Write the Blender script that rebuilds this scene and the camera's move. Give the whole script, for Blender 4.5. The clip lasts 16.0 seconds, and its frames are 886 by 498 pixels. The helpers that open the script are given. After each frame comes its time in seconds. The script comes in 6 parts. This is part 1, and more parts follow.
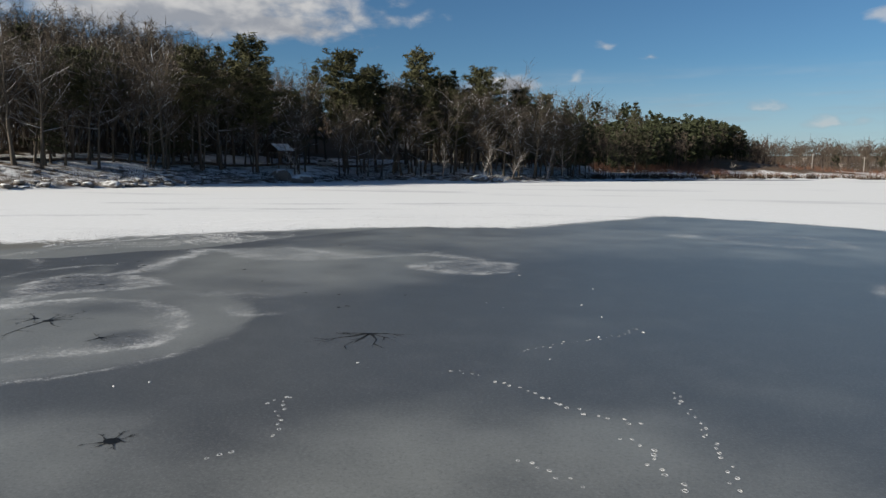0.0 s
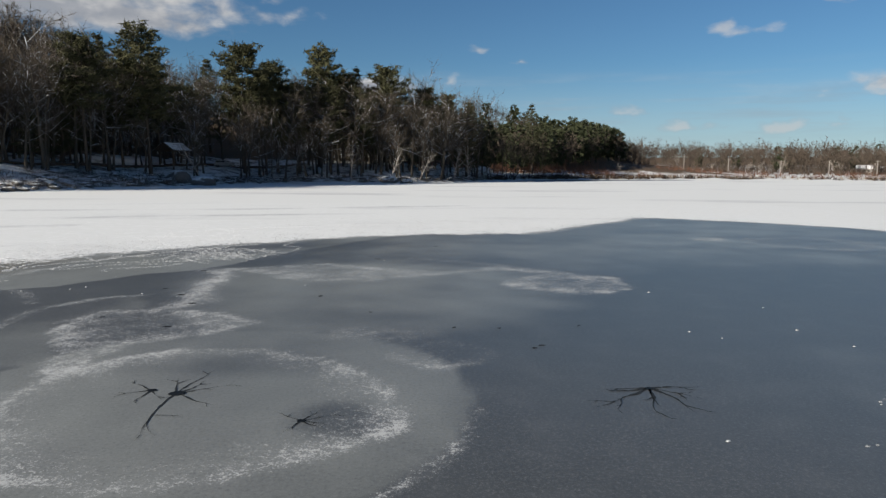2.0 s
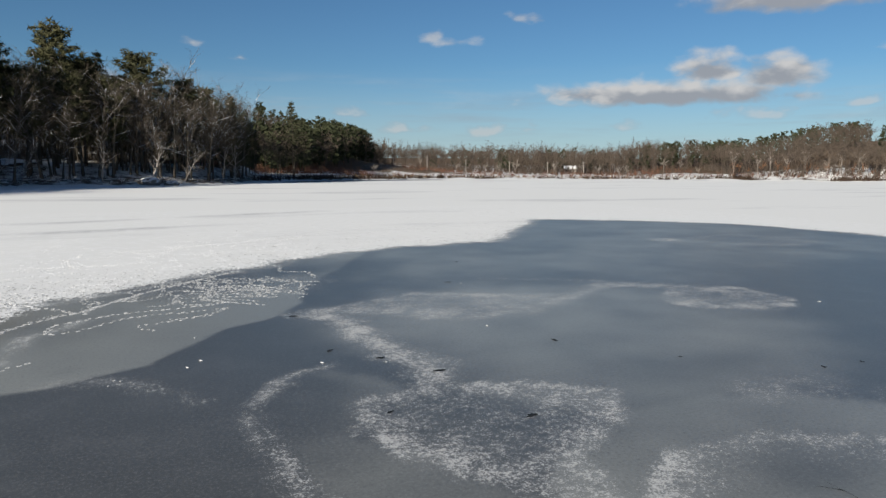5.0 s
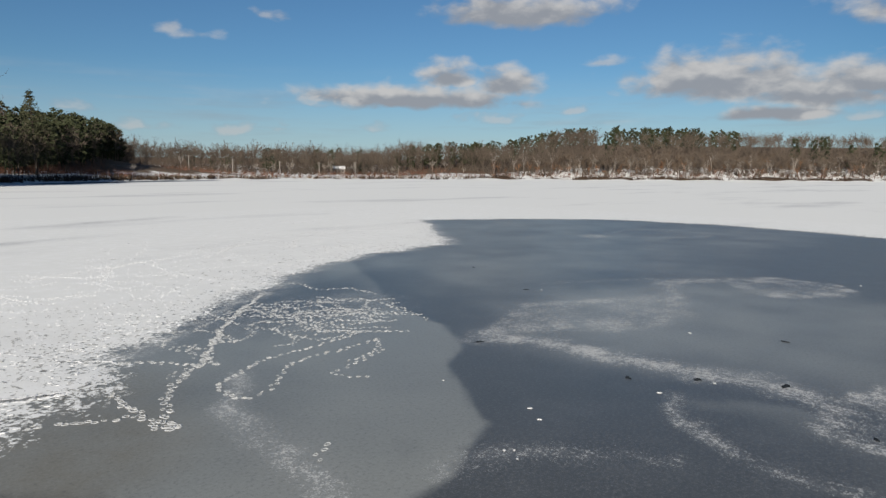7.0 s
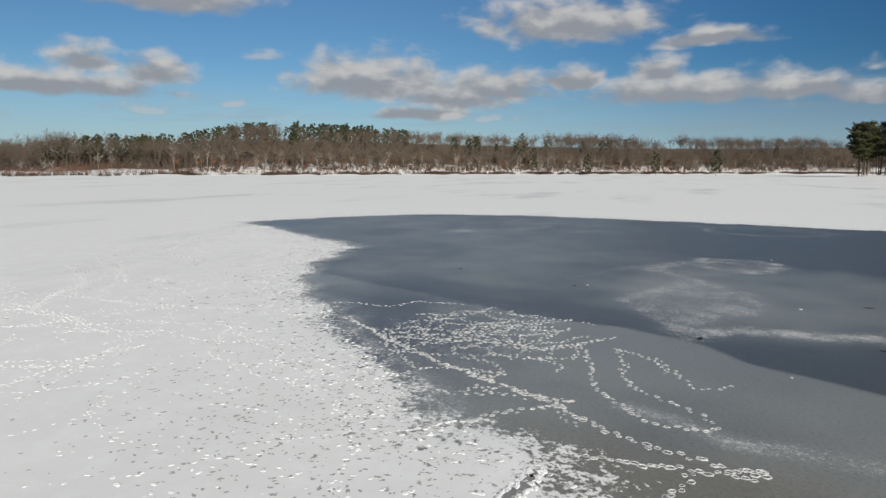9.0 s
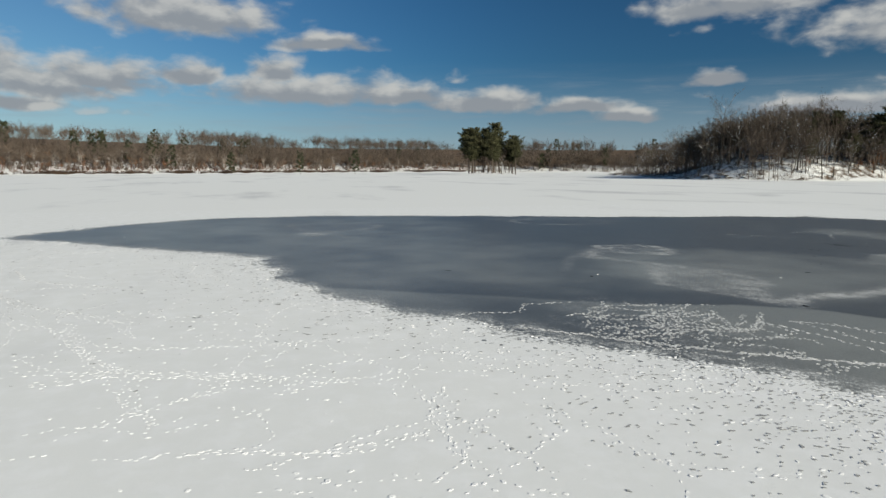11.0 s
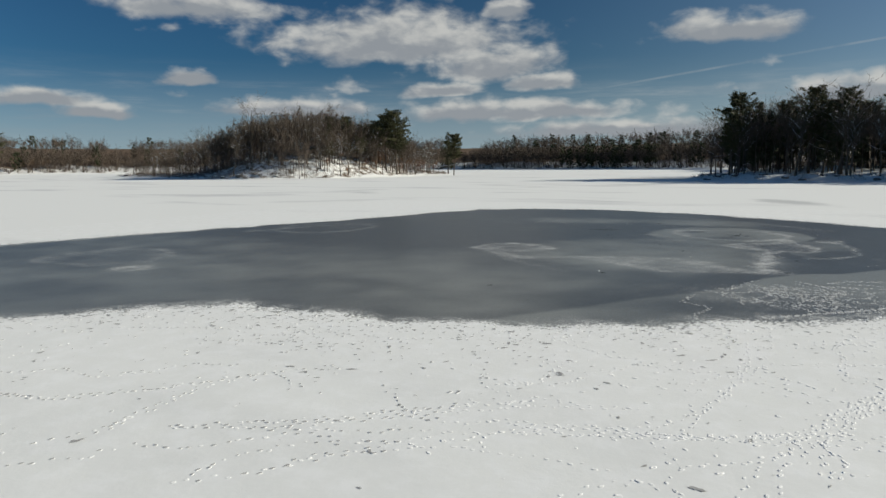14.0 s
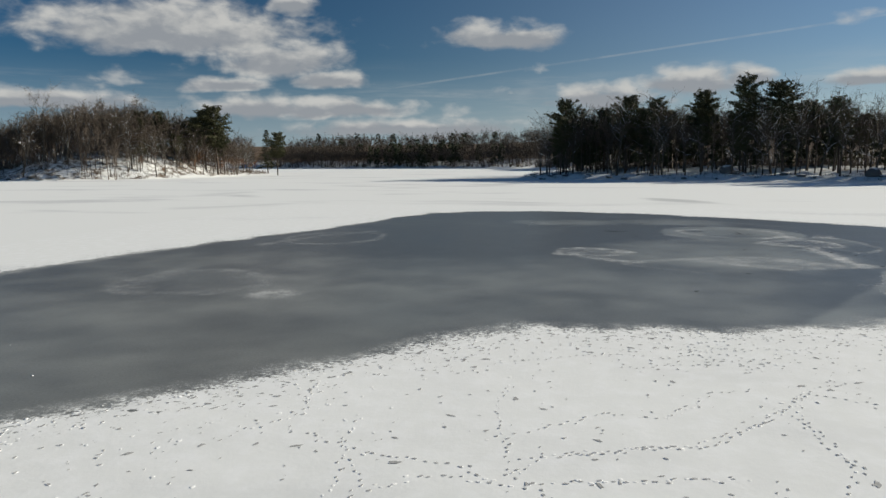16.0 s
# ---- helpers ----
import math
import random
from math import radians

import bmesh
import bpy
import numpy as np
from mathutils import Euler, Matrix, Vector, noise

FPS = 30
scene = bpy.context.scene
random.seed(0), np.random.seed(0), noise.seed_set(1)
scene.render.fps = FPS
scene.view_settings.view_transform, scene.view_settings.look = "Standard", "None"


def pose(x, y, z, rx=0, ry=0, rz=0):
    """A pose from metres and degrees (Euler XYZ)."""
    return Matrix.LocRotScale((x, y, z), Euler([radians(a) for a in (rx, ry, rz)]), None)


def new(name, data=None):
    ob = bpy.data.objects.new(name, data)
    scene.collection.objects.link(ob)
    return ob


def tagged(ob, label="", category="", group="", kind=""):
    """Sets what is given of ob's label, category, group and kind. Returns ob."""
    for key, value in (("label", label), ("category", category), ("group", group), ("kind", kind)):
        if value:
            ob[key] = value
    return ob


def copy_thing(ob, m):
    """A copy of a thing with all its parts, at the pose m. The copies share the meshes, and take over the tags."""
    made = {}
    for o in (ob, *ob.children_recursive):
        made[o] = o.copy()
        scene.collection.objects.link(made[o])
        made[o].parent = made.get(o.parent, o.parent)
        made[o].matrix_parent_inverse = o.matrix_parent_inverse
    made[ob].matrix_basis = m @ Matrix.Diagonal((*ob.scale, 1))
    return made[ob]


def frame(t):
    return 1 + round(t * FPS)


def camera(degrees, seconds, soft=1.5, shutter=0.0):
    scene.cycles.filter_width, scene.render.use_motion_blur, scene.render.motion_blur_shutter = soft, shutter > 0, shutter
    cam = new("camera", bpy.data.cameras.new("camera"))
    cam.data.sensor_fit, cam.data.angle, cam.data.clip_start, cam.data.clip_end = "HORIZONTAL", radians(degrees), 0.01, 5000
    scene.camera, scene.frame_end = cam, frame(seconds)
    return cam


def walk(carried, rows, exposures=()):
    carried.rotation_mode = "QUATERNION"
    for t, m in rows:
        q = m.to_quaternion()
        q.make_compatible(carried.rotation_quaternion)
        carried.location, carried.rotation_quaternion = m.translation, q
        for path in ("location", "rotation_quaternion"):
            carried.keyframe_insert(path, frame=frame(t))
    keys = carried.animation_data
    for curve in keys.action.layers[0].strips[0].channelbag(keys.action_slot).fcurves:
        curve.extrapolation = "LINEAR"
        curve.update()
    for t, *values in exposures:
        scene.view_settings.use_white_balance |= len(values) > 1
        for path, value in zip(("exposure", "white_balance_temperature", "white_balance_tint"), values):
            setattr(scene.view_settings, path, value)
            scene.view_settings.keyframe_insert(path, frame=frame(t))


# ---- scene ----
LENS = 67.32
ROWS = [
    (0.00, pose(-3.82, 10.35, 3.89, 82.93, -0.45, 6.88)),
    (0.50, pose(-5.84, 11.20, 3.86, 82.98, -0.43, 4.58)),
    (1.00, pose(-7.77, 12.13, 3.86, 83.00, -0.36, 2.07)),
    (1.50, pose(-9.72, 13.09, 3.88, 83.05, -0.39, -0.57)),
    (2.00, pose(-11.64, 14.07, 3.84, 83.08, -0.42, -3.45)),
    (2.50, pose(-13.49, 14.96, 3.87, 83.07, -0.43, -6.49)),
    (3.00, pose(-15.33, 16.03, 3.89, 83.09, -0.35, -9.64)),
    (3.50, pose(-17.32, 17.17, 3.93, 83.14, -0.37, -13.60)),
    (4.00, pose(-19.37, 18.44, 3.95, 83.15, -0.38, -17.96)),
    (4.20, pose(-20.17, 19.04, 3.95, 83.14, -0.38, -19.71)),
    (4.70, pose(-22.11, 20.56, 3.94, 83.19, -0.41, -23.98)),
    (5.25, pose(-24.21, 22.42, 3.91, 83.25, -0.43, -28.92)),
    (5.80, pose(-26.23, 24.46, 3.88, 83.29, -0.45, -34.14)),
    (6.30, pose(-27.97, 26.49, 3.84, 83.32, -0.46, -39.22)),
    (6.50, pose(-28.67, 27.32, 3.83, 83.34, -0.45, -41.29)),
    (7.00, pose(-30.36, 29.59, 3.81, 83.40, -0.41, -47.40)),
    (7.50, pose(-31.83, 32.00, 3.83, 83.39, -0.29, -54.03)),
    (8.00, pose(-33.10, 34.61, 3.88, 83.22, -0.20, -60.86)),
    (8.20, pose(-33.58, 35.72, 3.89, 83.12, -0.20, -63.71)),
    (8.70, pose(-34.50, 38.96, 3.87, 83.11, -0.22, -71.14)),
    (9.25, pose(-35.10, 42.66, 3.84, 83.11, -0.23, -79.54)),
    (9.80, pose(-35.22, 46.42, 3.81, 83.10, -0.24, -88.08)),
    (10.30, pose(-34.88, 49.78, 3.77, 83.11, -0.24, -95.92)),
    (10.50, pose(-34.59, 50.98, 3.78, 83.09, -0.16, -98.94)),
    (11.00, pose(-33.58, 53.93, 3.80, 83.12, -0.16, -106.79)),
    (11.50, pose(-32.26, 56.73, 3.83, 83.09, 0.04, -114.63)),
    (12.00, pose(-30.57, 59.37, 3.86, 83.13, 0.16, -122.69)),
    (12.50, pose(-28.57, 61.76, 3.94, 83.10, 0.23, -130.63)),
    (13.00, pose(-26.23, 63.89, 4.01, 83.05, 0.34, -137.25)),
    (13.50, pose(-23.58, 65.83, 4.09, 82.94, 0.40, -143.27)),
    (14.00, pose(-20.65, 67.55, 4.25, 82.89, 0.57, -149.08)),
    (14.50, pose(-17.49, 69.17, 4.44, 82.81, 0.57, -154.73)),
    (15.00, pose(-14.03, 70.48, 4.58, 82.75, 0.55, -159.76)),
    (15.50, pose(-10.33, 71.60, 4.70, 82.65, 0.47, -163.78)),
    (16.00, pose(-6.44, 72.61, 4.86, 82.61, 0.47, -166.69)),
]
EXPO0, EXPO1, EXPO2 = 0.56, 0.39, 0.45
SKY, SKY_TINT, DEEP_TINT, SOUTH_TINT, HAZE = 0.043, (0.64, 0.96, 1.2), (0.42, 0.92, 1.36), (0.92, 1.0, 1.12), (0.295, 0.345, 0.41)
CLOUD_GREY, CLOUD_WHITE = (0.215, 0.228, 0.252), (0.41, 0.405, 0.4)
ICE_DARK, ICE_PALE, SNOW = (0.068, 0.07, 0.066), (0.235, 0.242, 0.222), (0.735, 0.745, 0.73)

cam = camera(LENS, 16.0, soft=1.4)
walk(cam, ROWS, exposures=[(0.0, EXPO0, 6500, 10), (4.2, EXPO0, 6500, 10), (8.2, EXPO1, 6500, 10), (12.0, EXPO1, 6500, 5), (16.0, EXPO2, 6600, 7)])

# ---- light ----
SUN_ELEV = 22.0
SUN_FROM = Vector((-0.87, -0.48, 0.0)).normalized()
sun_data = bpy.data.lights.new("sun", "SUN")
sun_data.energy, sun_data.angle, sun_data.color = 5.0, radians(0.53), (1.0, 0.93, 0.82)
sun = new("sun", sun_data)
_e = radians(SUN_ELEV)
sun_dir = Vector((SUN_FROM.x * math.cos(_e), SUN_FROM.y * math.cos(_e), math.sin(_e)))
sun.matrix_basis = Matrix.Translation((0, 0, 300)) @ sun_dir.to_track_quat("Z", "Y").to_matrix().to_4x4()


class Graph:
    """Short hand for a node tree."""

    def __init__(self, tree):
        self.t, self.n, self.l = tree, tree.nodes, tree.links
        self.n.clear()

    def node(self, kind, props=None, **sockets):
        nd = self.n.new(kind)
        for k, v in (props or {}).items():
            setattr(nd, k, v)
        for k, v in sockets.items():
            key = int(k[1:]) if k[0] == "i" and k[1:].isdigit() else k.replace("_", " ")
            self.put(nd.inputs[key], v)
        return nd

    def put(self, sock, v):
        if isinstance(v, bpy.types.NodeSocket):
            self.l.new(v, sock)
        else:
            sock.default_value = v

    def math(self, op, a, b=0.0, c=0.0, clamp=False):
        nd = self.node("ShaderNodeMath", {"operation": op, "use_clamp": clamp}, i0=a, i1=b)
        if op in ("MULTIPLY_ADD", "SMOOTH_MIN", "SMOOTH_MAX"):
            self.put(nd.inputs[2], c)
        return nd.outputs[0]

    def vec(self, op, a, b=(0, 0, 0)):
        nd = self.node("ShaderNodeVectorMath", {"operation": op}, i0=a)
        if op not in ("LENGTH", "NORMALIZE"):
            self.put(nd.inputs[1], b)
        return nd.outputs["Value" if op in ("LENGTH", "DOT_PRODUCT") else "Vector"]

    def step(self, x, lo, hi, a=0.0, b=1.0):
        nd = self.node("ShaderNodeMapRange", {"interpolation_type": "SMOOTHSTEP"}, i0=x, i1=lo, i2=hi, i3=a, i4=b)
        return nd.outputs[0]

    def noise(self, co, scale, detail=4.0, rough=0.55, distort=0.0):
        nd = self.node("ShaderNodeTexNoise", None, Vector=co, Scale=scale, Detail=detail, Roughness=rough, Distortion=distort)
        return nd.outputs["Fac"]

    def mix(self, f, a, b):
        nd = self.node("ShaderNodeMix", {"data_type": "RGBA"}, i0=f)
        self.put(nd.inputs[6], a if isinstance(a, bpy.types.NodeSocket) else (*a, 1))
        self.put(nd.inputs[7], b if isinstance(b, bpy.types.NodeSocket) else (*b, 1))
        return nd.outputs[2]

    def attr(self, name):
        return self.node("ShaderNodeAttribute", {"attribute_name": name}).outputs["Fac"]

    def coords(self, kind="Object"):
        return self.node("ShaderNodeTexCoord").outputs[kind]

    def bump(self, height, strength, dist, prior=None):
        nd = self.node("ShaderNodeBump", None, Height=height, Strength=strength, Distance=dist)
        if prior is not None:
            self.put(nd.inputs["Normal"], prior)
        return nd.outputs[0]

    def surface(self, color, rough, normal=None, spec=0.5, metal=0.0):
        nd = self.node("ShaderNodeBsdfPrincipled")
        self.put(nd.inputs["Base Color"], color if isinstance(color, bpy.types.NodeSocket) else (*color, 1))
        self.put(nd.inputs["Roughness"], rough)
        self.put(nd.inputs["Specular IOR Level"], spec)
        self.put(nd.inputs["Metallic"], metal)
        if normal is not None:
            self.put(nd.inputs["Normal"], normal)
        out = self.node("ShaderNodeOutputMaterial")
        self.l.new(nd.outputs[0], out.inputs[0])


# ---- sky with fair-weather clouds: azimuth, elevation, half width, half height in degrees ----
CLOUDS_NORTH = [(27, 12.6, 15.5, 3.0), (2.6, 6.8, 3.7, 0.8), (-6.5, 9.8, 1.0, 0.42), (-9.9, 8.8, 1.0, 0.34),
                (-4.4, 7.2, 0.8, 0.4), (-18.1, 4.8, 2.3, 0.35), (-25.6, 10.9, 1.1, 0.6), (-22.9, 3.5, 3.4, 0.45),
                (-32.8, 12.3, 1.8, 0.5), (-27.2, 10.6, 2.0, 0.4)]
CLOUDS_EAST = [(-53.7, 13.2, 7.7, 1.5), (-45, 6.4, 10.5, 1.1), (-47.6, 8.2, 2.8, 1.2), (-52.8, 7.6, 3.3, 1.2), (-36, 5.7, 5.0, 0.45),
               (-69.7, 7.7, 8.4, 2.0), (-76.3, 6.4, 5.6, 1.7), (-73.8, 4.8, 5.1, 0.8), (-51.5, 4.5, 3.8, 0.6),
               (-58.5, 5.2, 1.8, 0.4), (-40.5, 3.9, 1.9, 0.45), (-30.4, 3.5, 3.6, 0.6), (-60.3, 9.0, 2.5, 0.4)]
CLOUDS_SOUTHEAST = [(-85.9, 12.1, 8.6, 1.9), (-96.8, 10.2, 4.4, 0.8), (-86.2, 7.5, 3.6, 1.0), (-93.1, 8.0, 2.7, 1.2),
                    (-95.5, 6.6, 9.5, 1.5), (-104, 6.3, 5.0, 1.1), (-110.4, 5.8, 6.0, 1.0), (-118.4, 5.1, 4.6, 0.75), (-122, 4.3, 3.4, 0.66), (-79.5, 7.0, 6.5, 1.5),
                    (-79, 4.4, 4.8, 0.55), (-108.2, 7.8, 1.0, 0.55), (-129.7, 12.6, 6.8, 1.3), (-128.3, 7.1, 2.1, 0.7),
                    (-127.9, 10.8, 1.4, 0.4), (-136.2, 9.3, 2.1, 0.5), (-127.6, 5.8, 1.2, 0.35)]
CLOUDS_SOUTH = [(-145.5, 10.6, 12.5, 2.2), (-153, 8.6, 6.0, 1.7), (-157.1, 6.9, 3.3, 0.9), (-154.6, 12.6, 2.6, 0.9), (-171.8, 10.4, 5.5, 1.1),
                (-174.1, 7.8, 2.1, 0.45), (-172.0, 5.9, 1.5, 0.45), (-149.1, 6.4, 2.9, 0.7), (-142.5, 6.5, 4.0, 0.6),
                (-151.2, 4.6, 5.5, 1.1), (-180.1, 5.3, 4.8, 1.0), (-187.0, 6.3, 4.7, 1.1), (-191.1, 6.6, 1.8, 0.9),
                (-168.2, 4.0, 1.9, 0.45), (-163.7, 3.0, 10.5, 0.85), (-157.5, 4.5, 7.0, 0.95), (-137, 4.9, 6.5, 0.8), (-197.2, 10.0, 2.0, 0.55), (-198.4, 5.8, 2.8, 0.7)]

world = bpy.data.worlds.new("sky")
scene.world = world
world.use_nodes = True
g = Graph(world.node_tree)
sky = g.node("ShaderNodeTexSky", {"sky_type": "NISHITA", "sun_disc": False, "sun_elevation": radians(SUN_ELEV),
                                  "sun_rotation": math.atan2(SUN_FROM.x, SUN_FROM.y), "altitude": 200.0, "air_density": 1.0,
                                  "dust_density": 0.0, "ozone_density": 2.2}).outputs[0]
way = g.coords("Generated")
sp = g.node("ShaderNodeSeparateXYZ", None, Vector=way)
# azimuth measured from -80 degrees, so that the seam lies behind the walk
ca, sa = math.cos(radians(80)), math.sin(radians(80))
east = g.math("ADD", g.math("MULTIPLY", sp.outputs[0], ca), g.math("MULTIPLY", sp.outputs[1], -sa))
north = g.math("ADD", g.math("MULTIPLY", sp.outputs[0], sa), g.math("MULTIPLY", sp.outputs[1], ca))
azim = g.math("MULTIPLY", g.math("ARCTAN2", g.math("MULTIPLY", east, -1.0), north), 57.2958)
elev = g.math("MULTIPLY", g.math("ARCSINE", sp.outputs[2]), 57.2958)
flat = g.node("ShaderNodeCombineXYZ", None, X=azim, Y=elev, Z=0.0).outputs[0]
puff_at = g.vec("MULTIPLY", flat, (0.55, 1.0, 1.0))
ragged = g.noise(puff_at, 0.7, 6.0, 0.5, 0.2)
ragged_up = g.noise(g.vec("ADD", puff_at, (-0.12, 0.32, 0.0)), 0.75, 4.0, 0.55, 0.25)
wob = g.node("ShaderNodeTexNoise", None, Vector=puff_at, Scale=0.32, Detail=4.0).outputs["Color"]
bent = g.vec("ADD", flat, g.vec("MULTIPLY", g.vec("SUBTRACT", wob, (0.5, 0.5, 0.5)), (4.0, 1.2, 0.0)))


def nearest_cloud(place, rows):
    least = None
    for az, el, w, h in rows:
        v = g.vec("MULTIPLY", g.vec("SUBTRACT", place, (az + 80, el - 0.35 * h, 0)), (1 / (1.1 * w), 1 / (1.6 * h), 0))
        q = g.vec("LENGTH", g.vec("MAXIMUM", v, g.vec("MULTIPLY", v, (-1.0, -2.1, 0.0))))
        least = q if least is None else g.math("MINIMUM", least, q)
    return least


ALL_CLOUDS = CLOUDS_NORTH + CLOUDS_EAST + CLOUDS_SOUTHEAST + CLOUDS_SOUTH
large, small = [c for c in ALL_CLOUDS if c[3] > 0.65], [c for c in ALL_CLOUDS if c[3] <= 0.65]
near = nearest_cloud(bent, large)
upper = nearest_cloud(g.vec("ADD", bent, (0.0, -0.7, 0.0)), large)
wisp = nearest_cloud(bent, small)
torn = g.math("MULTIPLY", g.math("SUBTRACT", ragged, 0.5), 1.35)
body = g.math("ADD", g.math("SUBTRACT", 1.0, near), torn)
cover = g.step(body, -0.05, 0.6, 0.0, 0.95)
shred = g.math("MULTIPLY", g.math("SUBTRACT", ragged, 0.5), 3.6)
thin = g.step(g.math("ADD", g.math("SUBTRACT", 0.95, wisp), shred), 0.0, 1.2, 0.0, 0.6)
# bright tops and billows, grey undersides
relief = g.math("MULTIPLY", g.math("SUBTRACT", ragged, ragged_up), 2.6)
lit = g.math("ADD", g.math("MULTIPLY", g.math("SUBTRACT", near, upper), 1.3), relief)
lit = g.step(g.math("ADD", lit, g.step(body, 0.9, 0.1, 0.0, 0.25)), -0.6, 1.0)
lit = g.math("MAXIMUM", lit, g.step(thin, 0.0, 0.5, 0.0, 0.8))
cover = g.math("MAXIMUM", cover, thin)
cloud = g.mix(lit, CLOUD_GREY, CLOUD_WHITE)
haze = g.step(elev, -1.0, 9.0, 0.62, 0.0)
# thin streaks low over the horizon
veil = g.noise(g.vec("MULTIPLY", flat, (0.07, 0.75, 1.0)), 1.0, 5.0, 0.6)
veil = g.math("MULTIPLY", g.step(veil, 0.45, 0.75, 0.0, 0.34), g.math("MULTIPLY", g.step(elev, 1.5, 3.0), g.step(elev, 9.0, 4.5)))
cover = g.math("MAXIMUM", cover, veil)
# a far vapour trail, thin and faint
along_it = g.math("SUBTRACT", g.math("MULTIPLY", azim, -1.0), 80.0)
arc = g.math("ADD", g.math("MULTIPLY", along_it, g.math("SUBTRACT", 0.15, g.math("MULTIPLY", along_it, 0.0012))), 5.85)
trail = g.step(g.math("ABSOLUTE", g.math("SUBTRACT", arc, elev)), 0.03, 0.13, 0.18, 0.0)
trail = g.math("MULTIPLY", trail, g.math("MULTIPLY", g.step(along_it, -4.0, 8.0), g.step(ragged, 0.25, 0.6, 0.25, 1.0)))
cover = g.math("MAXIMUM", cover, trail)
strength = g.node("ShaderNodeVectorMath", {"operation": "SCALE"}, i0=sky, Scale=SKY)
# the blue deepens smoothly towards the south, square to the sun
deep = g.math("MINIMUM", g.math("ADD", g.step(azim, 15.0, -45.0, 0.0, -0.48), 1.0), 1.0)
deep = g.math("ADD", deep, g.step(azim, -65.0, -125.0, 0.0, 0.42))
tinted = g.node("ShaderNodeVectorMath", {"operation": "SCALE"}, i0=g.vec("MULTIPLY", strength.outputs[0], g.mix(g.math("MULTIPLY", g.step(azim, 10.0, -30.0), g.step(azim, -95.0, -45.0)), g.mix(g.step(azim, -72.0, -108.0), SKY_TINT, SOUTH_TINT), DEEP_TINT)), Scale=deep).outputs[0]
skyc = g.mix(haze, tinted, HAZE)
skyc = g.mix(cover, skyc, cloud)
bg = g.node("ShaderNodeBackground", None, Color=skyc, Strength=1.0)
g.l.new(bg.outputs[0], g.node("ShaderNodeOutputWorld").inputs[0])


# ---- materials ----
def material(name):
    m = bpy.data.materials.new(name)
    m.use_nodes = True
    return m, Graph(m.node_tree)


def lake_material():
    m, g = material("snow_and_ice")
    co = g.coords()
    edge, frost, pale, brown = g.attr("edge"), g.attr("frost"), g.attr("pale"), g.attr("brown")
    n_big, n_mid = g.noise(co, 0.35, 5.0), g.noise(co, 1.6, 6.0, 0.6)
    n_fine, n_grain = g.noise(co, 9.0, 5.0, 0.65), g.noise(co, 45.0, 3.0, 0.6)
    # snow lies where the edge field says, torn by noise and thin at the rim
    rim = g.math("ADD", edge, g.math("ADD", g.math("MULTIPLY", g.math("SUBTRACT", n_mid, 0.5), g.math("ADD", 1.2, g.math("MULTIPLY", brown, 3.0))), g.math("MULTIPLY", g.math("SUBTRACT", n_fine, 0.5), g.math("ADD", 2.4, g.math("MULTIPLY", brown, 4.0)))))
    snow = g.step(rim, -0.2, 0.3)
    # small holes trodden through the thin snow beside the rim
    holes = g.noise(co, 5.0, 4.0, 0.6)
    snow = g.math("MULTIPLY", snow, g.step(g.math("ADD", holes, g.math("MULTIPLY", g.math("MINIMUM", edge, 4.0), 0.055)), 0.36, 0.46))
    frost = g.math("MULTIPLY", frost, g.step(n_mid, 0.32, 0.62, 0.5, 1.15))
    # frost flecks: clumps of small crystals with gaps of bare ice between them
    n_fr = g.noise(co, 10.0, 3.0, 0.65, 0.4)
    n_fl = g.node("ShaderNodeTexVoronoi", {"feature": "F1"}, Vector=g.vec("ADD", co, g.vec("MULTIPLY", g.node("ShaderNodeTexNoise", None, Vector=co, Scale=20.0).outputs["Color"], (0.05, 0.05, 0.0))), Scale=36.0).outputs["Distance"]
    fleck = g.math("ADD", g.math("MULTIPLY", g.math("SUBTRACT", n_fr, 0.5), 2.0), g.math("MULTIPLY", g.math("SUBTRACT", 0.42, n_fl), 1.1))
    fr = g.step(g.math("ADD", g.math("MULTIPLY", frost, 1.0), fleck), 0.26, 0.98)
    fr = g.math("MULTIPLY", fr, g.step(frost, 0.02, 0.2))
    bloom = g.step(frost, 0.08, 0.9, 0.0, 0.15)
    soft = g.step(g.math("ADD", pale, g.math("MULTIPLY", g.math("SUBTRACT", n_big, 0.5), 0.5)), 0.1, 0.9)
    ice = g.mix(soft, ICE_DARK, ICE_PALE)
    ice = g.mix(g.math("MULTIPLY", brown, g.step(n_mid, 0.3, 0.7, 0.65, 1.0)), ice, (0.175, 0.16, 0.12))
    flake = g.noise(co, 17.0, 4.0, 0.7)
    ice = g.mix(g.step(flake, 0.48, 0.8, 0.0, 0.22), ice, (0.4, 0.41, 0.4))
    ice = g.mix(g.step(n_grain, 0.5, 0.8, 0.0, 0.25), ice, (0.42, 0.43, 0.42))
    ice = g.mix(g.step(flake, 0.5, 0.25, 0.0, 0.45), ice, (0.03, 0.032, 0.032))
    mottle = g.noise(co, 0.9, 6.0, 0.62, 0.3)
    ice = g.mix(g.step(mottle, 0.45, 0.8, 0.0, 0.1), ice, (0.3, 0.305, 0.3))
    ice = g.mix(g.step(mottle, 0.46, 0.2, 0.0, 0.15), ice, (0.035, 0.037, 0.038))
    blue = g.step(g.noise(co, 0.09, 3.0), 0.45, 0.62, 0.0, 0.15)
    ice = g.mix(blue, ice, (0.055, 0.066, 0.076))
    ice = g.mix(bloom, ice, (0.45, 0.46, 0.45))
    ice = g.mix(g.math("MULTIPLY", fr, 0.66), ice, (0.62, 0.63, 0.62))
